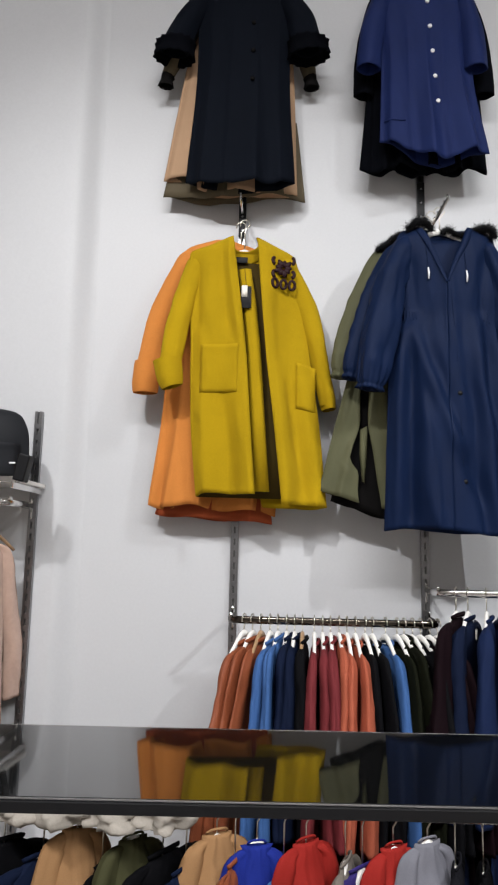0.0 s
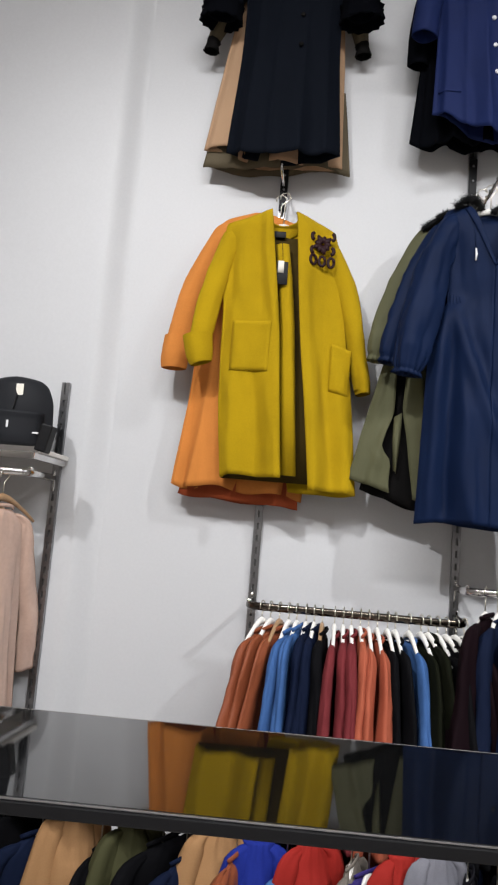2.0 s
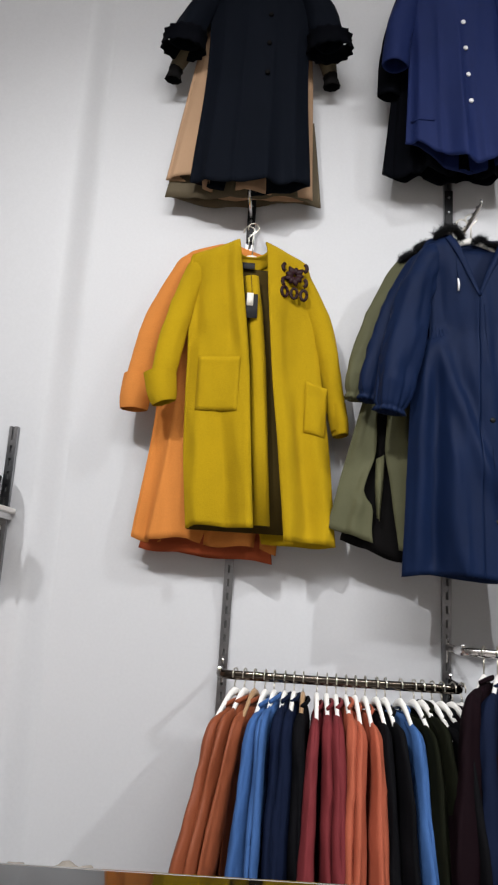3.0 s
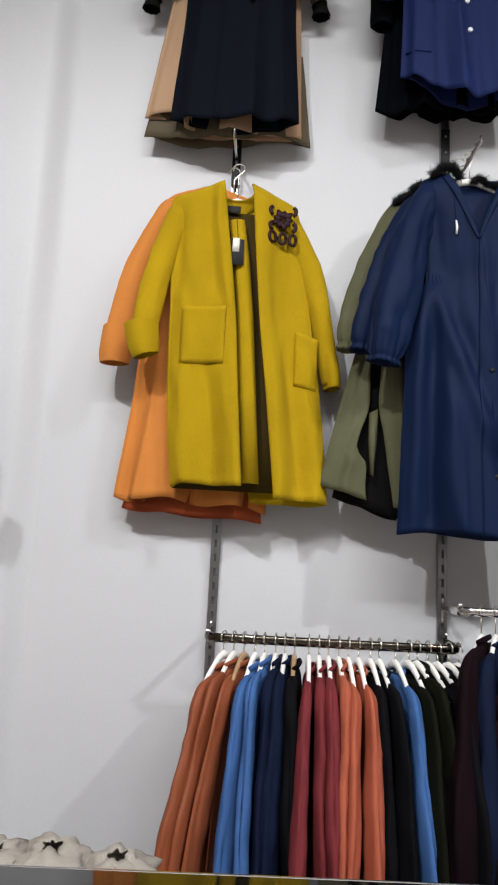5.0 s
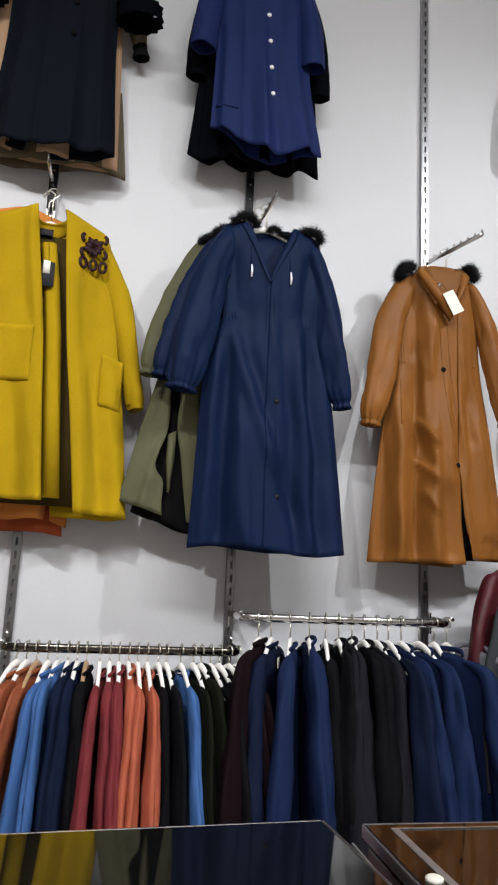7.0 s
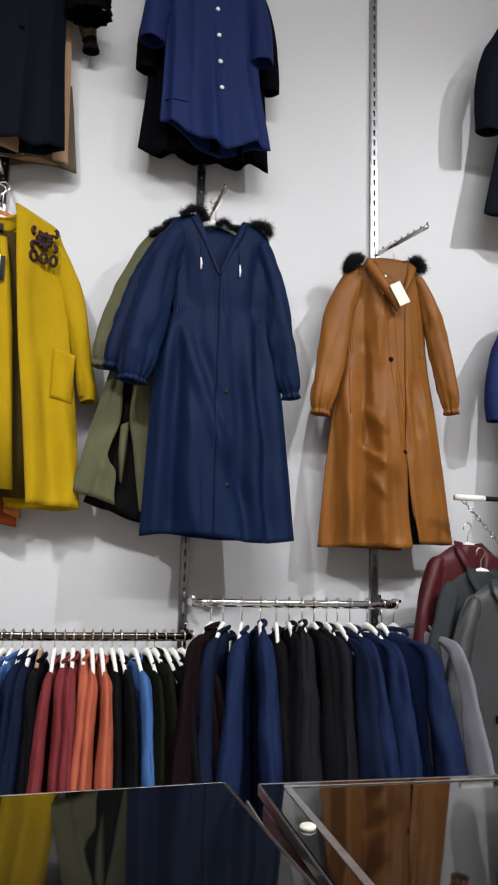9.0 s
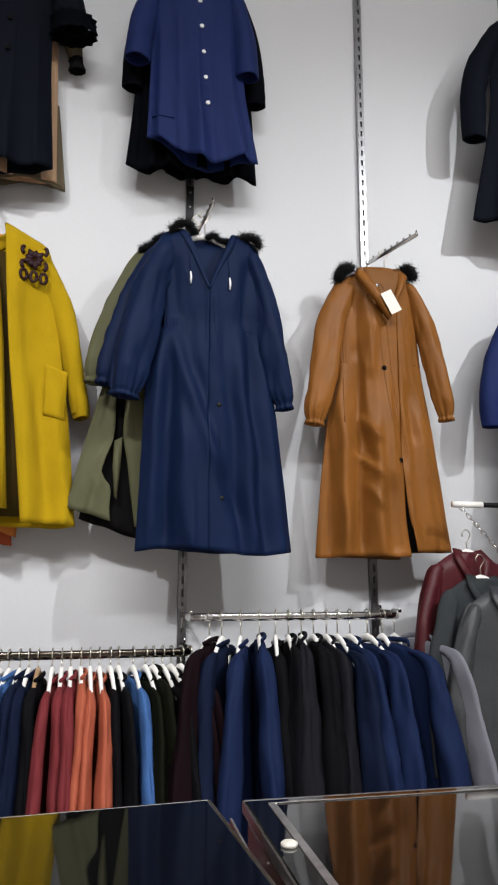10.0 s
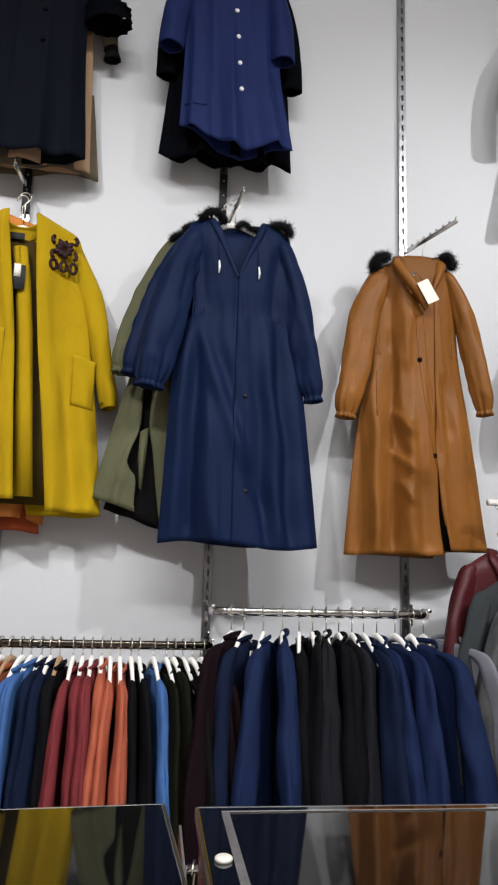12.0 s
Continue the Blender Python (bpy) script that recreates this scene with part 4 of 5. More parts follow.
def coat_top_blue():
    c = thing("long_shirt", (0.78, -0.19, 3.32), "royal blue long shirt with white buttons and uneven hem", "coat", "upper wall coats", rz=1)
    T = Matrix.Translation((-0.78, 0, -3.32))

    def put(name, bm, mat, label="", solid=0.0):
        bm.transform(T)
        return part(name, bm, mat, c, label, True, solid)

    rows = [(4.26, 0.72, 0.87, 0.03, 0), (4.22, 0.63, 0.95, 0.045, 0), (4.12, 0.58, 0.99, 0.05, 0), (3.75, 0.600, 1.00, 0.055, 0), (3.37, 0.595, 1.065, 0.07, 0)]
    front = drape(rows, 6.6, 0.013, 7)[1]
    put("body", shell(rows, 6.6, 0.013, 7, hem=lambda x, a: 0.05 / (1 + math.exp((x - 0.68) * 60)) - 0.05 * math.exp(-((x - 0.84) / 0.1) ** 2)), ROYAL, "royal blue crepe", 0.004)
    for s, xs in ((-1, (0.61, 0.565, 0.545)), (1, (0.965, 0.995, 1.01))):
        put("sleeve", sleeve([(xs[0], 0, 4.16), (xs[1], -0.01, 3.95), (xs[2], -0.015, 3.755)], [(0.045, 0.045), (0.055, 0.05), (0.055, 0.05)], 1.3 + s, 0.05), ROYAL, solid=0.004)
    for k in range(5):
        bx, bz = 0.797 + 0.010 * k, 4.055 - 0.118 * k
        put("button", disc((bx, front(bx, bz), bz), 0.0095, 0.006), PEARL, "pearl white button")
    put("pocket_flap", seam(front, [(0.615, 3.51), (0.70, 3.50)], 0.005), ROYAL, "seam of the lower pocket")
    return c


coat_top_blue()
hanger((0.795, -0.19, 4.38), 1, None, 0.36, 0.09)


def coat_top_under(x, label, z0=3.27):
    c = thing("long_coat", (x, -0.10, z0), label, "coat", "upper wall coats")
    rows = [(0.98, -0.08, 0.08, 0.025, 0), (0.93, -0.19, 0.19, 0.035, 0), (0.55, -0.235, 0.235, 0.045, 0), (0.0, -0.275, 0.275, 0.06, 0)]
    part("body", shell(rows, 9.1, 0.018, 11, hem=lambda x, a: 0.012 * math.sin(38 * x)), INKCLOTH, c, "black cloth with a frilled hem", True, 0.004)
    for s in (-1, 1):
        part("sleeve", sleeve([(s * 0.19, 0, 0.90), (s * 0.245, -0.01, 0.62), (s * 0.265, -0.01, 0.36)], [(0.045, 0.04), (0.05, 0.045), (0.045, 0.04)], 2.9 + s, 0.06), INKCLOTH, c, "", True, 0.004)
    return c


coat_top_under(0.802, "black coat with a frilled hem behind the blue shirt", 3.33)
hanger((0.785, -0.10, 4.385), 0, None, 0.36, 0.10)


# ---- coats on the far upright ----
def coat_far(z0, length, mat, label, name, seed, frill=False, zips=False):
    c = thing(name, (2.44, -0.2, z0), label, "coat", "wall coats" if zips else "upper wall coats", rz=-6)
    L = length
    rows = [(L, -0.08, 0.09, 0.03, 0), (L - 0.04, -0.19, 0.20, 0.045, 0), (L - 0.12, -0.245, 0.245, 0.055, 0), (L * 0.6, -0.25, 0.25, 0.06, 0), (0, -0.31 if zips else -0.37, 0.31, 0.085, 0)]
    front = drape(rows, seed, 0.015, 7)[1]
    part("body", shell(rows, seed, 0.015, 7, hem=(lambda x, a: 0.015 * math.sin(24 * x)) if frill else None), mat, c, "", True, 0.004)
    end = L - 0.70 if frill else L - 0.62
    for s in (-1, 1):
        part("sleeve", sleeve([(s * 0.215, 0, L - 0.09), (s * 0.30, -0.01, L - 0.30), (s * 0.345, -0.02, L - 0.5), (s * 0.35, -0.02, end)], [(0.05, 0.05), (0.062, 0.055), (0.066, 0.055), (0.045 if zips else 0.06, 0.045)], seed + s, 0.07), mat, c, "", True, 0.004)
    part("collar", strip([(-0.09, -0.02, L + 0.01), (-0.12, -0.06, L - 0.05), (-0.06, -0.08, L - 0.14), (0.0, -0.075, L - 0.2)], [(-0.03, -0.01, L), (-0.05, -0.06, L - 0.06), (-0.02, -0.075, L - 0.12), (0.005, -0.075, L - 0.16)], 0.014), mat, c, "", True, 0.006)
    part("collar", strip([(0.10, -0.02, L + 0.01), (0.13, -0.06, L - 0.05), (0.07, -0.08, L - 0.14), (0.01, -0.075, L - 0.2)], [(0.04, -0.01, L), (0.06, -0.06, L - 0.06), (0.03, -0.075, L - 0.12), (0.01, -0.075, L - 0.16)], 0.014), mat, c, "", True, 0.006)
    if zips:
        for s in (-1, 1):
            part("zip", seam(front, [(s * 0.17, L - 0.46), (s * 0.215, L - 0.58)], 0.004), CHROME, c, "slanted chrome pocket zip")
            part("zip_pull", wire([(s * 0.215, front(s * 0.215, L - 0.58) - 0.006, L - 0.58), (s * 0.22, front(s * 0.22, L - 0.63) - 0.006, L - 0.63)], 0.003, 6), CHROME, c)
    else:
        for k in range(5):
            part("button", disc((0.015, front(0.015, L - 0.16 - 0.12 * k), L - 0.16 - 0.12 * k), 0.009, 0.005), PEARL, c, "small pale button")
        for k in range(3):
            part("button", disc((-0.12, front(-0.12, L - 0.14 - 0.13 * k), L - 0.14 - 0.13 * k), 0.006, 0.004), PEARL, c, "small pale button")
    return c


coat_far(3.26, 1.08, BLACKCLOTH, "black long coat with pale buttons and frilled hem", "long_coat", 3.4, frill=True)
hanger((2.44, -0.2, 4.46), -6, None, 0.38, 0.09)
coat_far(1.74, 1.17, ROYAL, "navy blue coat with slanted chrome pocket zips", "zip_coat", 7.9, zips=True)
hanger((2.44, -0.2, 3.06), -6, None, 0.38, 0.12)


# ---- jackets packed on the rails ----
CLOTHS = {}


def dye(name, colour, rough=0.8, sheen=0.0):
    if name not in CLOTHS:
        CLOTHS[name] = cloth("dyed_" + name, colour, rough, sheen, spec=0.05 if max(colour) < 0.03 else 0.15)
    return CLOTHS[name]


def jacket(at, rz, mat, label, seed, length=0.78, width=0.40, thick=0.030, group="", shoulder=0.085, splay=0.0, tagged_white=False, slim=1.0, lean=0.0, full=1.0):
    """A jacket hung edge-on: body with soft folds, two sleeves that widen downwards and a collar. Its origin is where the hanger's hook rests."""
    rng = random.Random(seed)
    j = thing("jacket", (at[0], at[1] + rng.uniform(-0.02, 0.02), at[2]), label, "jacket", group, rz=rz + rng.uniform(-6, 6) * slim ** 2)
    w = width / 2 * rng.uniform(0.86, 1.14)
    thick *= rng.uniform(0.8, 1.2)
    top = -shoulder - rng.uniform(0.0, 0.026)
    rows = [(top, -0.05, 0.05, 0.014, 0), (top - 0.022, -w * 0.60, w * 0.60, 0.022, 0), (top - 0.06, -w * 0.95, w * 0.95, 0.026, lean * 0.1), (top - 0.22, -w * 1.0, w * 1.0, thick, lean * 0.35),
            (top - length, -w * (1.05 + splay), w * (1.05 + splay), thick * 1.7, lean * 1.1)]
    part("body", shell(rows, rng.uniform(0, 9), 0.016 * slim ** 2, 4, nu=56, nz=24, crease=0.012 * slim), mat, j, "", True, 0.003)
    for s in (-1, 1):
        o = rng.uniform(-0.024, 0.024) * slim
        g = rng.uniform(0.78, 1.3)
        out = rng.uniform(-0.012, 0.03)
        part("sleeve", tube([(s * w * 0.40, 0, top - 0.022), (s * w * 0.72, 0, top - 0.036), (s * w * 0.95, lean * 0.1, top - 0.075), (s * (w + 0.02 + out * 0.5), o * 0.5 + lean * 0.3, top - 0.22),
                             (s * (w + 0.04 + out + splay * 0.2), o + lean * 0.65, top - 0.42), (s * (w + 0.045 + out + splay * 0.3), o * 1.8 + lean, top - 0.63)],
                            [(0.006, 0.006), (0.018, 0.019 * slim), (0.032, 0.026 * slim * full), (0.046, 0.032 * slim * g * full), (0.052, 0.038 * slim * g * full), (0.050, 0.040 * slim * g * full)], 20, 0.32, rng.uniform(0, 9), 9), mat, j, "", True, 0.003)
    cw = min(0.075, w * 0.42)
    part("collar", tube([(-cw, 0, top + 0.002), (-cw * 0.67, -cw * 0.21, top + 0.012), (0, -cw * 0.27, top + 0.014), (cw * 0.67, -cw * 0.21, top + 0.012), (cw, 0, top + 0.002)], [(cw * 0.12, cw * 0.08)] * 5, 8, 0.1, seed, 2, cap=True), mat, j)
    if tagged_white:
        part("label", box((0.0, -0.03, top - 0.05), (0.03, 0.003, 0.035), 0.001), PAPER, j, "white neck label")
    return j


RUST = ("rust", (0.215, 0.060, 0.026))
BRICK = ("brick", (0.34, 0.085, 0.046))
DENIM = ("denim_blue", (0.042, 0.105, 0.27))
MIDNIGHT = ("midnight", (0.006, 0.010, 0.027))
PITCH = ("pitch", (0.004, 0.004, 0.005))
WINE = ("wine", (0.145, 0.022, 0.026))
MOSS = ("moss", (0.006, 0.0068, 0.0035))
AUBERGINE = ("aubergine", (0.007, 0.003, 0.0045))
SEA = ("sea_navy", (0.0050, 0.0125, 0.047))
COAL = ("coal", (0.010, 0.010, 0.013))
ASH = ("ash", (0.16, 0.16, 0.185))

NAMES = {"rust": "rust brown", "brick": "brick orange", "denim_blue": "denim blue", "midnight": "midnight navy", "pitch": "black", "wine": "wine red", "moss": "dark moss green",
         "aubergine": "dark aubergine", "sea_navy": "deep navy blue", "coal": "charcoal", "ash": "ash grey"}

# colour, position along the rail (m), turn from square-on
RAIL_A = [(RUST, 0.060, 70), (RUST, 0.092, 74), (RUST, 0.125, 77), (DENIM, 0.160, 78), (DENIM, 0.190, 81), (MIDNIGHT, 0.225, 83), (MIDNIGHT, 0.255, 84), (PITCH, 0.285, 86),
          (WINE, 0.330, 88), (WINE, 0.362, 89), (WINE, 0.392, 90), (BRICK, 0.425, 92), (BRICK, 0.455, 93), (BRICK, 0.487, 94), (PITCH, 0.524, 96), (PITCH, 0.552, 97),
          (DENIM, 0.602, 99), (MOSS, 0.645, 101), (MOSS, 0.672, 102), (PITCH, 0.704, 104), (PITCH, 0.735, 105), (AUBERGINE, 0.770, 107), (AUBERGINE, 0.800, 108)]
for k, ((name, colour), x, turn) in enumerate(RAIL_A):
    z = 1.42
    hanger((x, -0.24, z), turn, WOOD if k in (2, 7) else None, 0.30, 0.07, "hangers on the low rail")
    jacket((x, -0.24, z), turn, dye(name, colour, 0.45 if name == "rust" else 0.8), "%s jacket packed among others on the low chrome rail" % NAMES[name], 40 + k,
           0.80, 0.38, 0.014, "jackets on the low rail", 0.082, (0.26, 0.22, 0.16)[k] if k < 3 else 0.22 if k == 16 else 0.08, slim=0.66, lean=max(0.0, 0.045 - 0.008 * k) - (0.03 if k > 19 else 0.0))

RAIL_B = [(AUBERGINE, 0.870, 62), (MIDNIGHT, 0.915, 66), (SEA, 0.985, 72), (SEA, 1.055, 78), (PITCH, 1.115, 78), (PITCH, 1.165, 82), (COAL, 1.215, 84), (PITCH, 1.262, 88), (COAL, 1.312, 90),
          (MIDNIGHT, 1.355, 92), (SEA, 1.405, 96), (SEA, 1.475, 100), (SEA, 1.535, 106), (ASH, 1.585, 110)]
for k, ((name, colour), x, turn) in enumerate(RAIL_B):
    z = 1.54
    y = -0.24
    hanger((x, y, z), turn, None, 0.33 if k < 12 else 0.16, 0.098, "hangers on the upper rail")
    reach = (0.0, 0.06, 0.12)[max(0, k - 11)]
    jacket((x + 0.35 * reach, y - reach, z), turn, dye(name, colour), "%s coat packed among others on the chrome rail" % NAMES[name], 80 + k,
           1.0, 0.40, 0.030, "coats on the upper rail", 0.098, 0.12, k in (1, 5), slim=0.72 if name == "ash" else 1.0, full=1.12)


# ---- glossy display stands in front of the wall ----
def display_stand():
    """Its origin is below the back right corner of the top."""
    s = thing("display_stand", (0.576, -1.920, 0.0), "waist-high black display stand with a mirror-gloss top", "display stand", rz=2.9)
    w, d, top = 1.95, 0.322, 1.405
    lean = Matrix.Translation((0, 0, top)) @ pose(0, 0, 0, -0.9) @ Matrix.Translation((0, 0, -top))
    part("top", box((-w / 2, -d / 2, top - 0.005), (w, d, 0.010), 0.002), BLACK_GLOSS, s, "mirror-gloss black top", False)
    part("edge_trim", box((-w / 2, 0.0015, top - 0.003), (w, 0.003, 0.006), 0.001), CHROME, s, "thin bright edging", False)
    part("edge_trim", box((0.0015, -d / 2, top - 0.003), (0.003, d, 0.006), 0.001), STEEL, s, "thin bright edging", False)
    part("edge_trim", box((-w / 2, -d - 0.001, top - 0.0012), (w, 0.002, 0.0024), 0.0006), STEEL, s, "thin bright edging", False)
    part("edge_band", box((-w / 2, -d - 0.002, top - 0.009), (w, 0.005, 0.013), 0.0015), BLACK_PLASTIC, s, "matt black edge band", False)
    for o in s.children:
        o.data.transform(lean)
    for x in (-w + 0.012, -0.012):
        part("side_panel", box((x, -d / 2, (top - 0.010) / 2), (0.018, d - 0.02, top - 0.011), 0.003), BLACK_PLASTIC, s, "black side panel", False)
    return s


display_stand()


def display_case():
    """Its origin is below the back left corner of the top."""
    c = thing("display_case", (0.6135, -1.954, 0.0), "dark glass-topped display case with bright metal inlay", "display case", rz=-1.3)
    w, d, top = 1.05, 0.345, 1.411
    part("top", box((w / 2, -d / 2, top - 0.006), (w, d, 0.012), 0.002), BLACK_GLOSS, c, "dark reflecting glass top", False)
    for y in (-0.016, -d + 0.030):
        part("inlay", box((w / 2, y, top + 0.0006), (w - 0.052, 0.0035, 0.0022), 0.0006), CHROME, c, "bright metal inlay line", False)
    for x in (0.030, w - 0.030):
        part("inlay", box((x, -d / 2 + 0.007, top + 0.0004), (0.009, d - 0.048, 0.0018), 0.0006), ACRYLIC, c, "frosted inlay band", False)
    part("rim", box((w / 2, 0.0012, top - 0.006), (w, 0.0024, 0.013), 0.0008), STEEL, c, "bright rim", False)
    for x in (-0.0012, w + 0.0012):
        part("rim", box((x, -d / 2, top - 0.006), (0.0024, d, 0.013), 0.0008), STEEL, c, "bright rim", False)
    for x in (0.008, w - 0.008):
        part("side_panel", box((x, -d / 2, 0.69), (0.010, d - 0.012, 1.40), 0.002), MAROON_PANEL, c, "dark red brown side panel", False)
    part("ledge", box((-0.012, -d / 2, 1.27), (0.018, d - 0.03, 0.010), 0.002), ACRYLIC, c, "clear ledge", False)
    part("lip", box((-0.0195, -d / 2 + 0.06, 1.335), (0.003, d - 0.16, 0.13), 0.001), ACRYLIC, c, "clear acrylic lip", False)
    bm = bmesh.new()
    n = 18
    loft(bm, [[(0.016 + r * math.cos(2 * math.pi * k / n), -0.147 + r * math.sin(2 * math.pi * k / n), z) for k in range(n)] for r, z in ((0.0085, top), (0.0085, top + 0.003), (0.006, top + 0.0045))], True, True)
    part("cap", bm, PAPER, c, "round white cap")
    return c


display_case()


# ---- low rack of garments behind the stand ----
def low_rack():
    r = thing("clothes_rack", (0.1, -0.80, 0.0), "low chrome floor rack holding mixed garments", "clothes rack")
    part("bar", wire([(-0.95, 0, 0.90), (0.95, 0, 0.90)], 0.013, 12), CHROME, r)
    for x in (-0.95, 0.95):
        part("post", wire([(x, 0, 0.02), (x, 0, 0.91)], 0.014, 12), CHROME, r)
        part("foot", box((x, 0, 0.015), (0.03, 0.5, 0.03), 0.006), CHROME, r)
    return r


low_rack()
LOW = [(PITCH, -0.62), (MIDNIGHT, -0.50), (("sand", (0.30, 0.165, 0.075)), -0.40), (PITCH, -0.32), (("khaki", (0.050, 0.050, 0.022)), -0.23), (PITCH, -0.14), (MIDNIGHT, -0.07),
       (("sand", (0.30, 0.165, 0.075)), 0.02), (RUST, 0.075), (("cobalt", (0.010, 0.022, 0.20)), 0.14), (("sky", (0.05, 0.13, 0.30)), 0.22), (("scarlet", (0.26, 0.016, 0.012)), 0.285), (("stripe", (0.16, 0.14, 0.12)), 0.40),
       (("violet", (0.03, 0.02, 0.12)), 0.45), (("scarlet", (0.26, 0.016, 0.012)), 0.54), (ASH, 0.64), (COAL, 0.72), (PITCH, 0.80), (RUST, 0.90)]
NAMES.update(sand="sand tan", khaki="khaki green", cobalt="cobalt blue", sky="sky blue", scarlet="scarlet red", stripe="pale grey", violet="dark violet")
for k, ((name, colour), x) in enumerate(LOW):
    bulky = name in ("sand", "khaki", "cobalt", "scarlet", "ash")
    turn = (15 if bulky else 50) + (k * 37 % 30)
    low = 0.885 - (0.01 * (k * 53 % 5) if bulky else 0.07 + 0.015 * (k * 53 % 4))
    hanger((x, -0.80, 0.915), turn, None, 0.12, 0.085 + 0.885 - low, "hangers on the floor rack")
    jacket((x, -0.80, low), turn, dye(name, colour), "%s padded garment on the low floor rack" % NAMES[name], 140 + k, 0.60, 0.15 if bulky else 0.30, 0.10 if bulky else 0.035, "garments on the floor rack", 0.030, 0.05)

# crumpled pale cloth over the rack's end
WHITECLOTH = cloth("white_crumpled_cloth", (0.34, 0.31, 0.27), 0.8, 0.0, 200, 0.2, 0.12)


def crumpled(at, size, seed, label):
    c = thing("crumpled_cloth", at, label, "cloth", "pale cloths on the rack")
    bm = bmesh.new()
    rings = []
    n, m = 40, 14
    for i in range(m + 1):
        f = i / m
        r = math.sin(0.05 + f * 1.5) ** 0.5
        z = size[2] * math.cos(f * math.pi / 2)
        ring = []
        for k in range(n):
            a = 2 * math.pi * k / n
            d = 0.9 + 0.5 * noise.noise((math.cos(a) * 2 + seed, math.sin(a) * 2, f * 3)) + 0.5 * abs(noise.noise((a * 2.5, f * 5 + seed, seed)))
            ring.append((size[0] * r * d * math.cos(a), size[1] * r * d * math.sin(a), z * (1 + 0.25 * noise.noise((a, seed, f * 2))) - 0.03 * f))
        rings.append(ring)
    loft(bm, rings, True, False)
    part("folds", bm, WHITECLOTH, c, "", True, 0.004)
    return c


for at, size, seed in (((-0.42, -0.80, 0.900), (0.095, 0.12, 0.060), 1.0), ((-0.28, -0.80, 0.900), (0.095, 0.12, 0.072), 2.7), ((-0.13, -0.80, 0.900), (0.085, 0.12, 0.060), 5.2), ((-0.57, -0.80, 0.900), (0.095, 0.10, 0.055), 7.1)):
    crumpled(at, size, seed, "crumpled white cloth bundle on the floor rack")


CREAM = cloth("cream_cloth", (0.62, 0.57, 0.50), 0.8, 0.0, 200, 0.2, 0.15)


def stuffed_cloth(at, size, seed):
    c = thing("folded_cloth", at, "crumpled cream cloth tucked between the two stands", "cloth")
    bm = bmesh.new()
    rings = []
    for i in range(11):
        f = i / 10
        r = math.sin(0.1 + f * 1.45) ** 0.7
        rings.append([(size[0] * r * (1 + 0.25 * noise.noise((a, f * 4, seed))) * math.cos(a), size[1] * r * (1 + 0.4 * noise.noise((a * 2, f * 3, seed))) * math.sin(a), size[2] * (1 - f) * (1 + 0.3 * noise.noise((a * 2, seed, f)))) for a in [2 * math.pi * k / 28 for k in range(28)]])
    loft(bm, rings, True, True)
    part("folds", bm, CREAM, c)
    return c


stuffed_cloth((0.5985, -2.13, 1.276), (0.007, 0.085, 0.105), 3.3)


# ---- bag shelf at the pier ----
def shelf_unit():
    s = thing("wall_shelf", (-1.185, -0.26, 1.915), "white shelf with chrome edge on slotted uprights", "shelf")
    part("board", box((0, 0.035, 0), (0.74, 0.33, 0.018), 0.003), WHITE_PLASTIC, s, "white shelf board", False)
    part("front_edge", box((0, -0.1325, 0), (0.74, 0.005, 0.022), 0.001), CHROME, s, "chrome front edge", False)
    for x in (0.352, -0.352):
        part("bracket", box((x, 0.037, -0.022), (0.010, 0.34, 0.026), 0.003), CHROME, s, "steel bracket", False)
    part("end_cap", box((0.385, -0.11, 0.045), (0.045, 0.06, 0.105), 0.006, pose(0, 0, 0, 0, 12, 0)), BLACK_PLASTIC, s, "black plastic end cap", False)
    return s


shelf_unit()
garment_rail(-1.61, -0.86, 1.83, -0.34, "chrome garment rail below the bag shelf", -0.08)


def backpack():
    b = thing("backpack", (-0.975, -0.27, 1.925), "black fabric backpack with zip and small white label", "backpack")
    cl = cloth("black_nylon", (0.014, 0.015, 0.018), 0.6, 0.0, 300, 0.2, 0.1)
    rows = [(0.285, -0.03, 0.03, 0.02, 0.0), (0.275, -0.09, 0.085, 0.045, 0), (0.245, -0.14, 0.125, 0.065, 0), (0.17, -0.165, 0.152, 0.075, 0), (0.05, -0.17, 0.158, 0.08, 0), (0.0, -0.16, 0.15, 0.07, 0)]
    front = drape(rows, 2.0, 0.004, 5, 0.008)[1]
    bm = shell(rows, 2.0, 0.004, 5, nu=56, nz=24, crease=0.008)
    bmesh.ops.holes_fill(bm, edges=[e for e in bm.edges if e.is_boundary])
    part("body", bm, cl, b)
    part("front_pocket", pocket(front, -0.12, 0.13, 0.01, 0.14, 0, 0.006), cl, b, "front pocket", True, 0.004)
    part("zip", tube([(0.03, front(0.03, 0.20) - 0.004, 0.20), (0.015, front(0.015, 0.12) - 0.012, 0.10)], [(0.004, 0.003)] * 2, 6, cap=True), BLACK_PLASTIC, b, "dark zip")
    part("zip_pull", box((0.013, front(0.013, 0.085) - 0.014, 0.085), (0.008, 0.003, 0.028), 0.001), PEARL, b, "pale zip pull", False)
    part("label", box((0.035, front(0.035, 0.225) - 0.003, 0.225), (0.03, 0.003, 0.045), 0.001), PAPER, b, "small white label", False)
    part("lettering", box((0.105, front(0.105, 0.06) - 0.014, 0.06), (0.040, 0.002, 0.006)), PEARL, b, "pale bar of lettering", False)
    return b


backpack()
SATIN = cloth("pink_satin", (0.58, 0.40, 0.32), 0.25, 0.0, 60, 0.1, 0.08, 0.7)
KHAKI = cloth("pale_khaki_cloth", (0.36, 0.34, 0.22), 0.8)
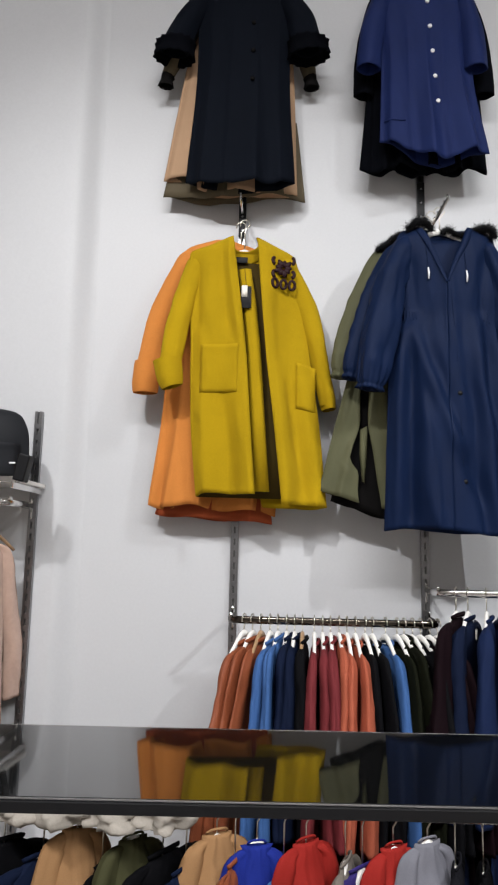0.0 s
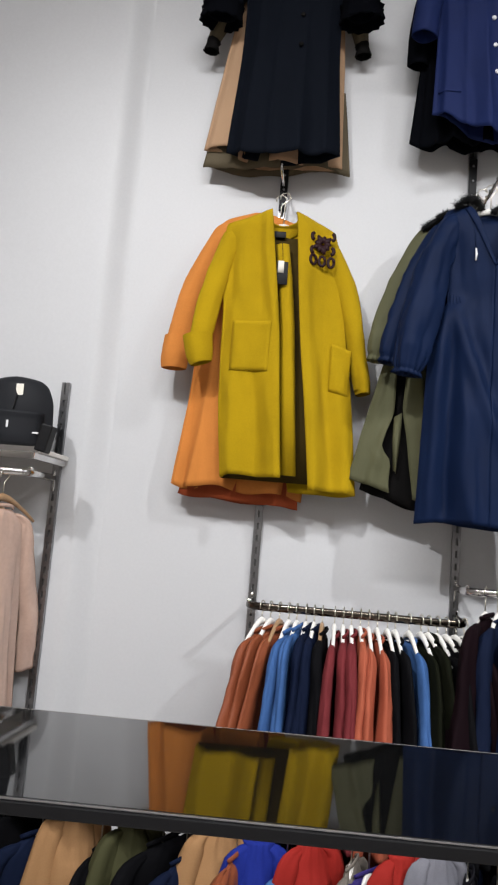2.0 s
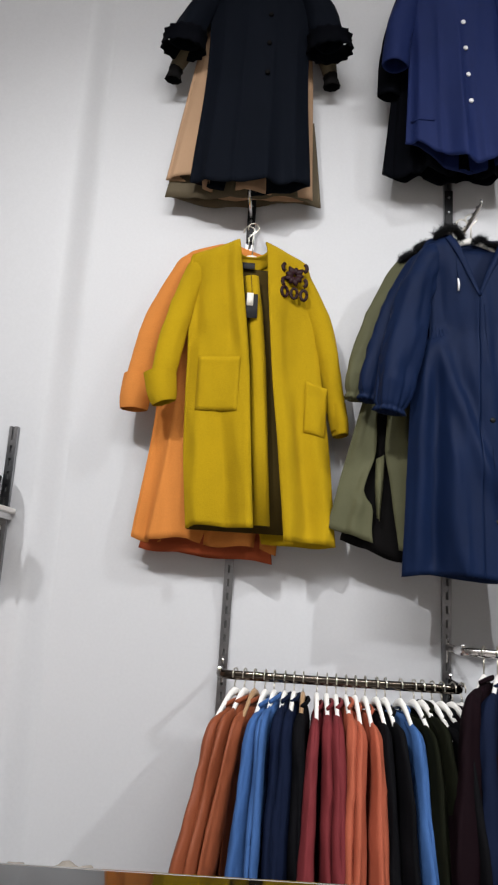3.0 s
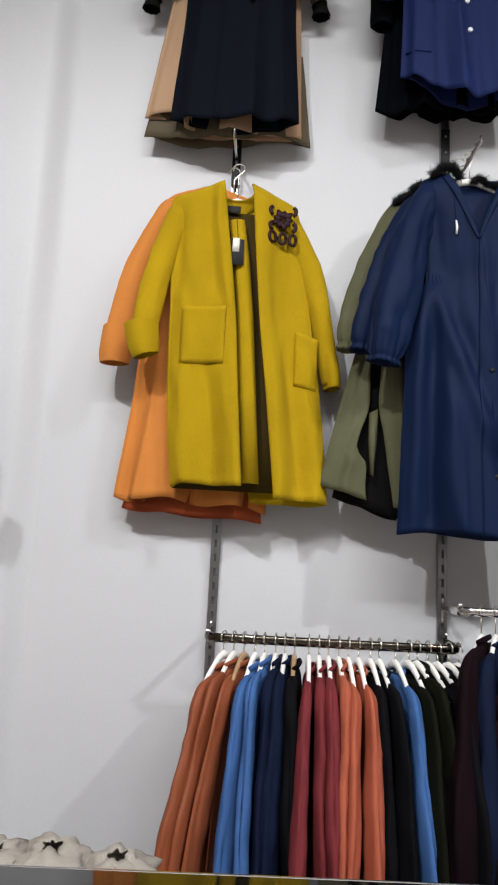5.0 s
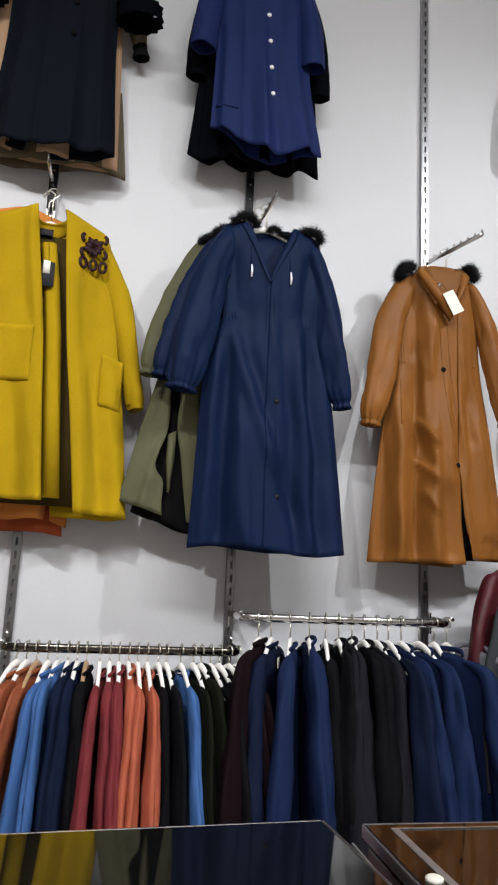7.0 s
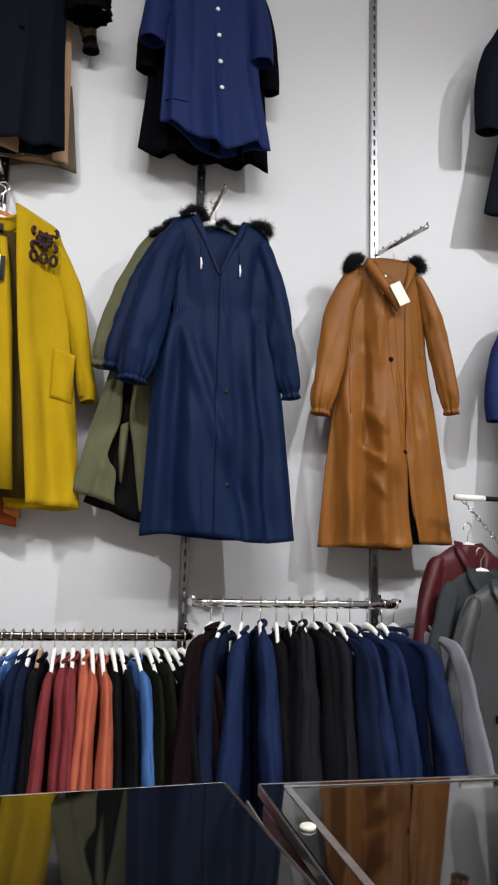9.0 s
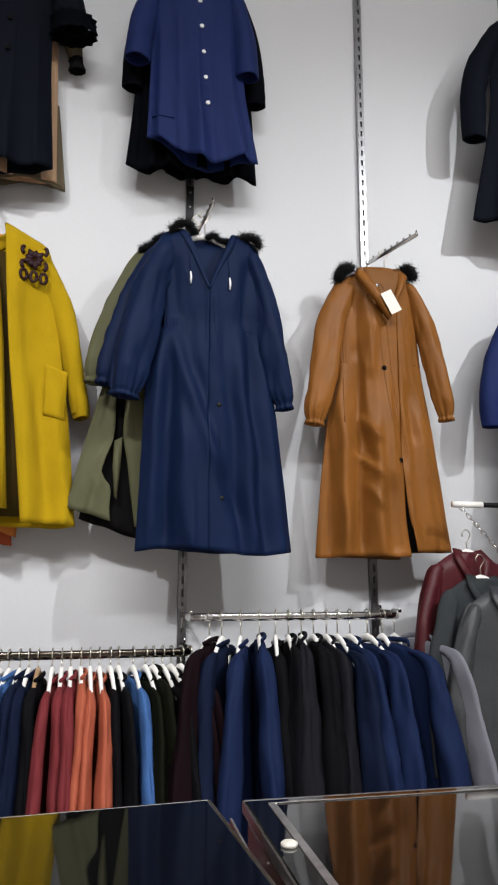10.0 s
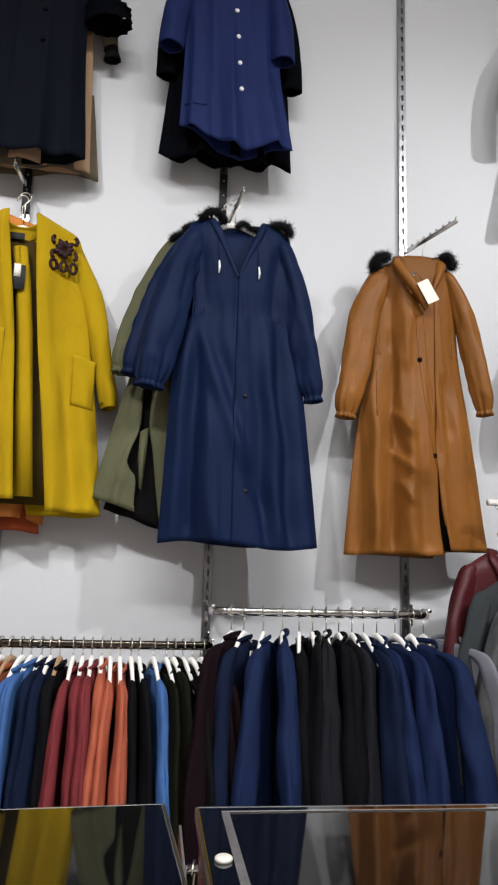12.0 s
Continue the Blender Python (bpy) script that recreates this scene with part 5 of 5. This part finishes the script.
for x, m, lab, z, seed in ((-0.955, SATIN, "pale pink satin blouse on a hanger below the bag shelf", 1.83, 5), (-1.04, KHAKI, "pale khaki jacket on the rail below the bag shelf", 1.83, 6), (-1.14, SATIN, "pale pink satin blouse on the rail", 1.83, 8)):
    hanger((x, -0.34, z), 66, WOOD, 0.34, 0.10, "hangers below the shelf")
    jacket((x, -0.34, z), 66, m, lab, seed, 0.78, 0.26, 0.030, "garments below the bag shelf", 0.125, 0.20)
tagged(part("low_shelf", box((-1.185, -0.228, 0.80), (0.74, 0.355, 0.02), 0.003), BLACK_GLOSS, None, smooth=False), "black glossy lower shelf by the pier", "shelf")


# ---- chain of jackets at the end of the rails ----
def chain_bar():
    b = thing("display_bar", (2.05, -0.30, 1.945), "short wall bar with white sleeve carrying a chain", "display bar")
    part("bar", wire([(0.35, 0.27, 0), (0.35, 0.02, 0), (0.33, 0, 0), (-0.10, 0, 0)], 0.010, 10), BLACK_PLASTIC, b, "black bar")
    part("sleeve_tube", wire([(-0.23, 0, 0), (-0.10, 0, 0)], 0.0125, 12), WHITE_PLASTIC, b, "white plastic sleeve")
    return b


chain_bar()


def chain():
    c = thing("hanging_chain", (1.86, -0.30, 1.93), "bright steel chain carrying several hangers", "chain")
    n = 15
    for i in range(n):
        f = i / (n - 1)
        p = Vector((0.135 * f, -0.13 * f, -0.235 * f))
        d = Vector((0.135, -0.13, -0.235)).normalized()
        side = d.orthogonal().normalized() if i % 2 else d.cross(d.orthogonal()).normalized()
        ring = [p + d * (0.013 * math.cos(a)) + side * (0.007 * math.sin(a)) for a in [2 * math.pi * k / 10 for k in range(11)]]
        part("link", tube([tuple(q) for q in ring], [(0.0022, 0.0022)] * 11, 6), CHROME, c)
    return c


chain()
MAROON = cloth("maroon_leather", (0.060, 0.008, 0.011), 0.5, 0.0, 120, 0.15, 0.2, 0.25)
SLATE = cloth("slate_cloth", (0.028, 0.032, 0.034), 0.8)
GREY = cloth("grey_suede", (0.040, 0.042, 0.044), 0.42, 0.0, 200, 0.3, 0.25, 0.3)


def hung_jacket(x, y, z, rz, mat, label, seed, length, width, detail=False):
    hanger((x, y, z + 0.085), rz, None, 0.32, 0.085, "hangers on the chain")
    j = thing("zip_jacket", (x, y, z), label, "jacket", "jackets on the chain", rz=rz)
    w = width / 2
    rows = [(0.0, -0.07, 0.07, 0.035, 0), (-0.03, -0.13, 0.13, 0.04, 0), (-0.08, -w * 0.92, w * 0.92, 0.042, 0), (-0.3, -w * 0.95, w * 0.95, 0.045, 0), (-length, -w, w, 0.055, 0)]
    gap = [(0.02, -0.035, 0.04), (-0.12, -0.004, 0.012), (-0.2, 0.001, 0.006), (-length - 0.1, -0.012, 0.018)] if detail else None
    front = drape(rows, seed, 0.012, 6, 0.012)[1]
    part("body", shell(rows, seed, 0.012, 6, nu=72, nz=34, gap=gap, crease=0.012), mat, j, "", True, 0.005)
    for s in (-1, 1):
        part("sleeve", sleeve([(s * w * 0.85, 0, -0.07), (s * (w + 0.03), -0.02, -0.28), (s * (w + 0.06), -0.04, -0.48), (s * (w + 0.06), -0.05, -0.66)], [(0.036, 0.036), (0.042, 0.040), (0.040, 0.038), (0.034, 0.032)], seed + s, 0.14), mat, j, "", True, 0.004)
    for q in (-1, 1):
        part("collar", strip([(q * 0.075, 0.0, 0.012), (q * 0.095, -0.035, -0.03), (q * 0.060, -0.052, -0.10), (q * 0.02, -0.050, -0.15)], [(q * 0.03, 0.0, 0.005), (q * 0.05, -0.035, -0.04), (q * 0.03, -0.05, -0.085), (q * 0.012, -0.05, -0.12)], 0.008), mat, j, "", True, 0.005)
    if detail:
        part("zip", seam(front, [(0.008, -0.12), (0.004, -0.4), (0.0, -length + 0.02)], 0.004), STEEL, j, "metal front zip")
        part("belt", seam(front, [(-0.09, -0.47), (0.05, -0.47)], 0.014), LINING, j, "dark buckled belt tab", False)
        tag = part("hang_tag", box((0.0, -0.085, -0.16), (0.042, 0.002, 0.10), 0.0008, pose(0, 0, 0, 0, -8, 0)), PAPER, j, "white card swing tag", False)
        bm = bmesh.new()
        rng = random.Random(9)
        for k in range(40):
            x0, z0 = rng.uniform(0.05, w * 0.9), rng.uniform(-0.36, -0.12)
            loft(bm, tube_rings([(x0, front(x0, z0) - 0.002, z0), (x0 + rng.uniform(-0.006, 0.006), front(x0, z0 - 0.03) - 0.004, z0 - 0.03), (x0 + rng.uniform(-0.008, 0.008), front(x0, z0 - 0.06) - 0.003, z0 - 0.06)], [(0.002, 0.002), (0.003, 0.003), (0.0015, 0.0015)], 5), True, True)
        part("fringe", bm, mat, j, "short suede fringe")
    return j


hung_jacket(1.89, -0.27, 1.76, 14, MAROON, "maroon leather jacket hanging from the chain", 2.2, 0.75, 0.42)
hung_jacket(1.885, -0.37, 1.66, 12, SLATE, "dark slate jacket hanging from the chain", 3.2, 0.8, 0.40)
hung_jacket(1.935, -0.46, 1.62, 6, GREY, "grey suede zip jacket with fringe, belt and white tag", 4.2, 0.80, 0.40, True)
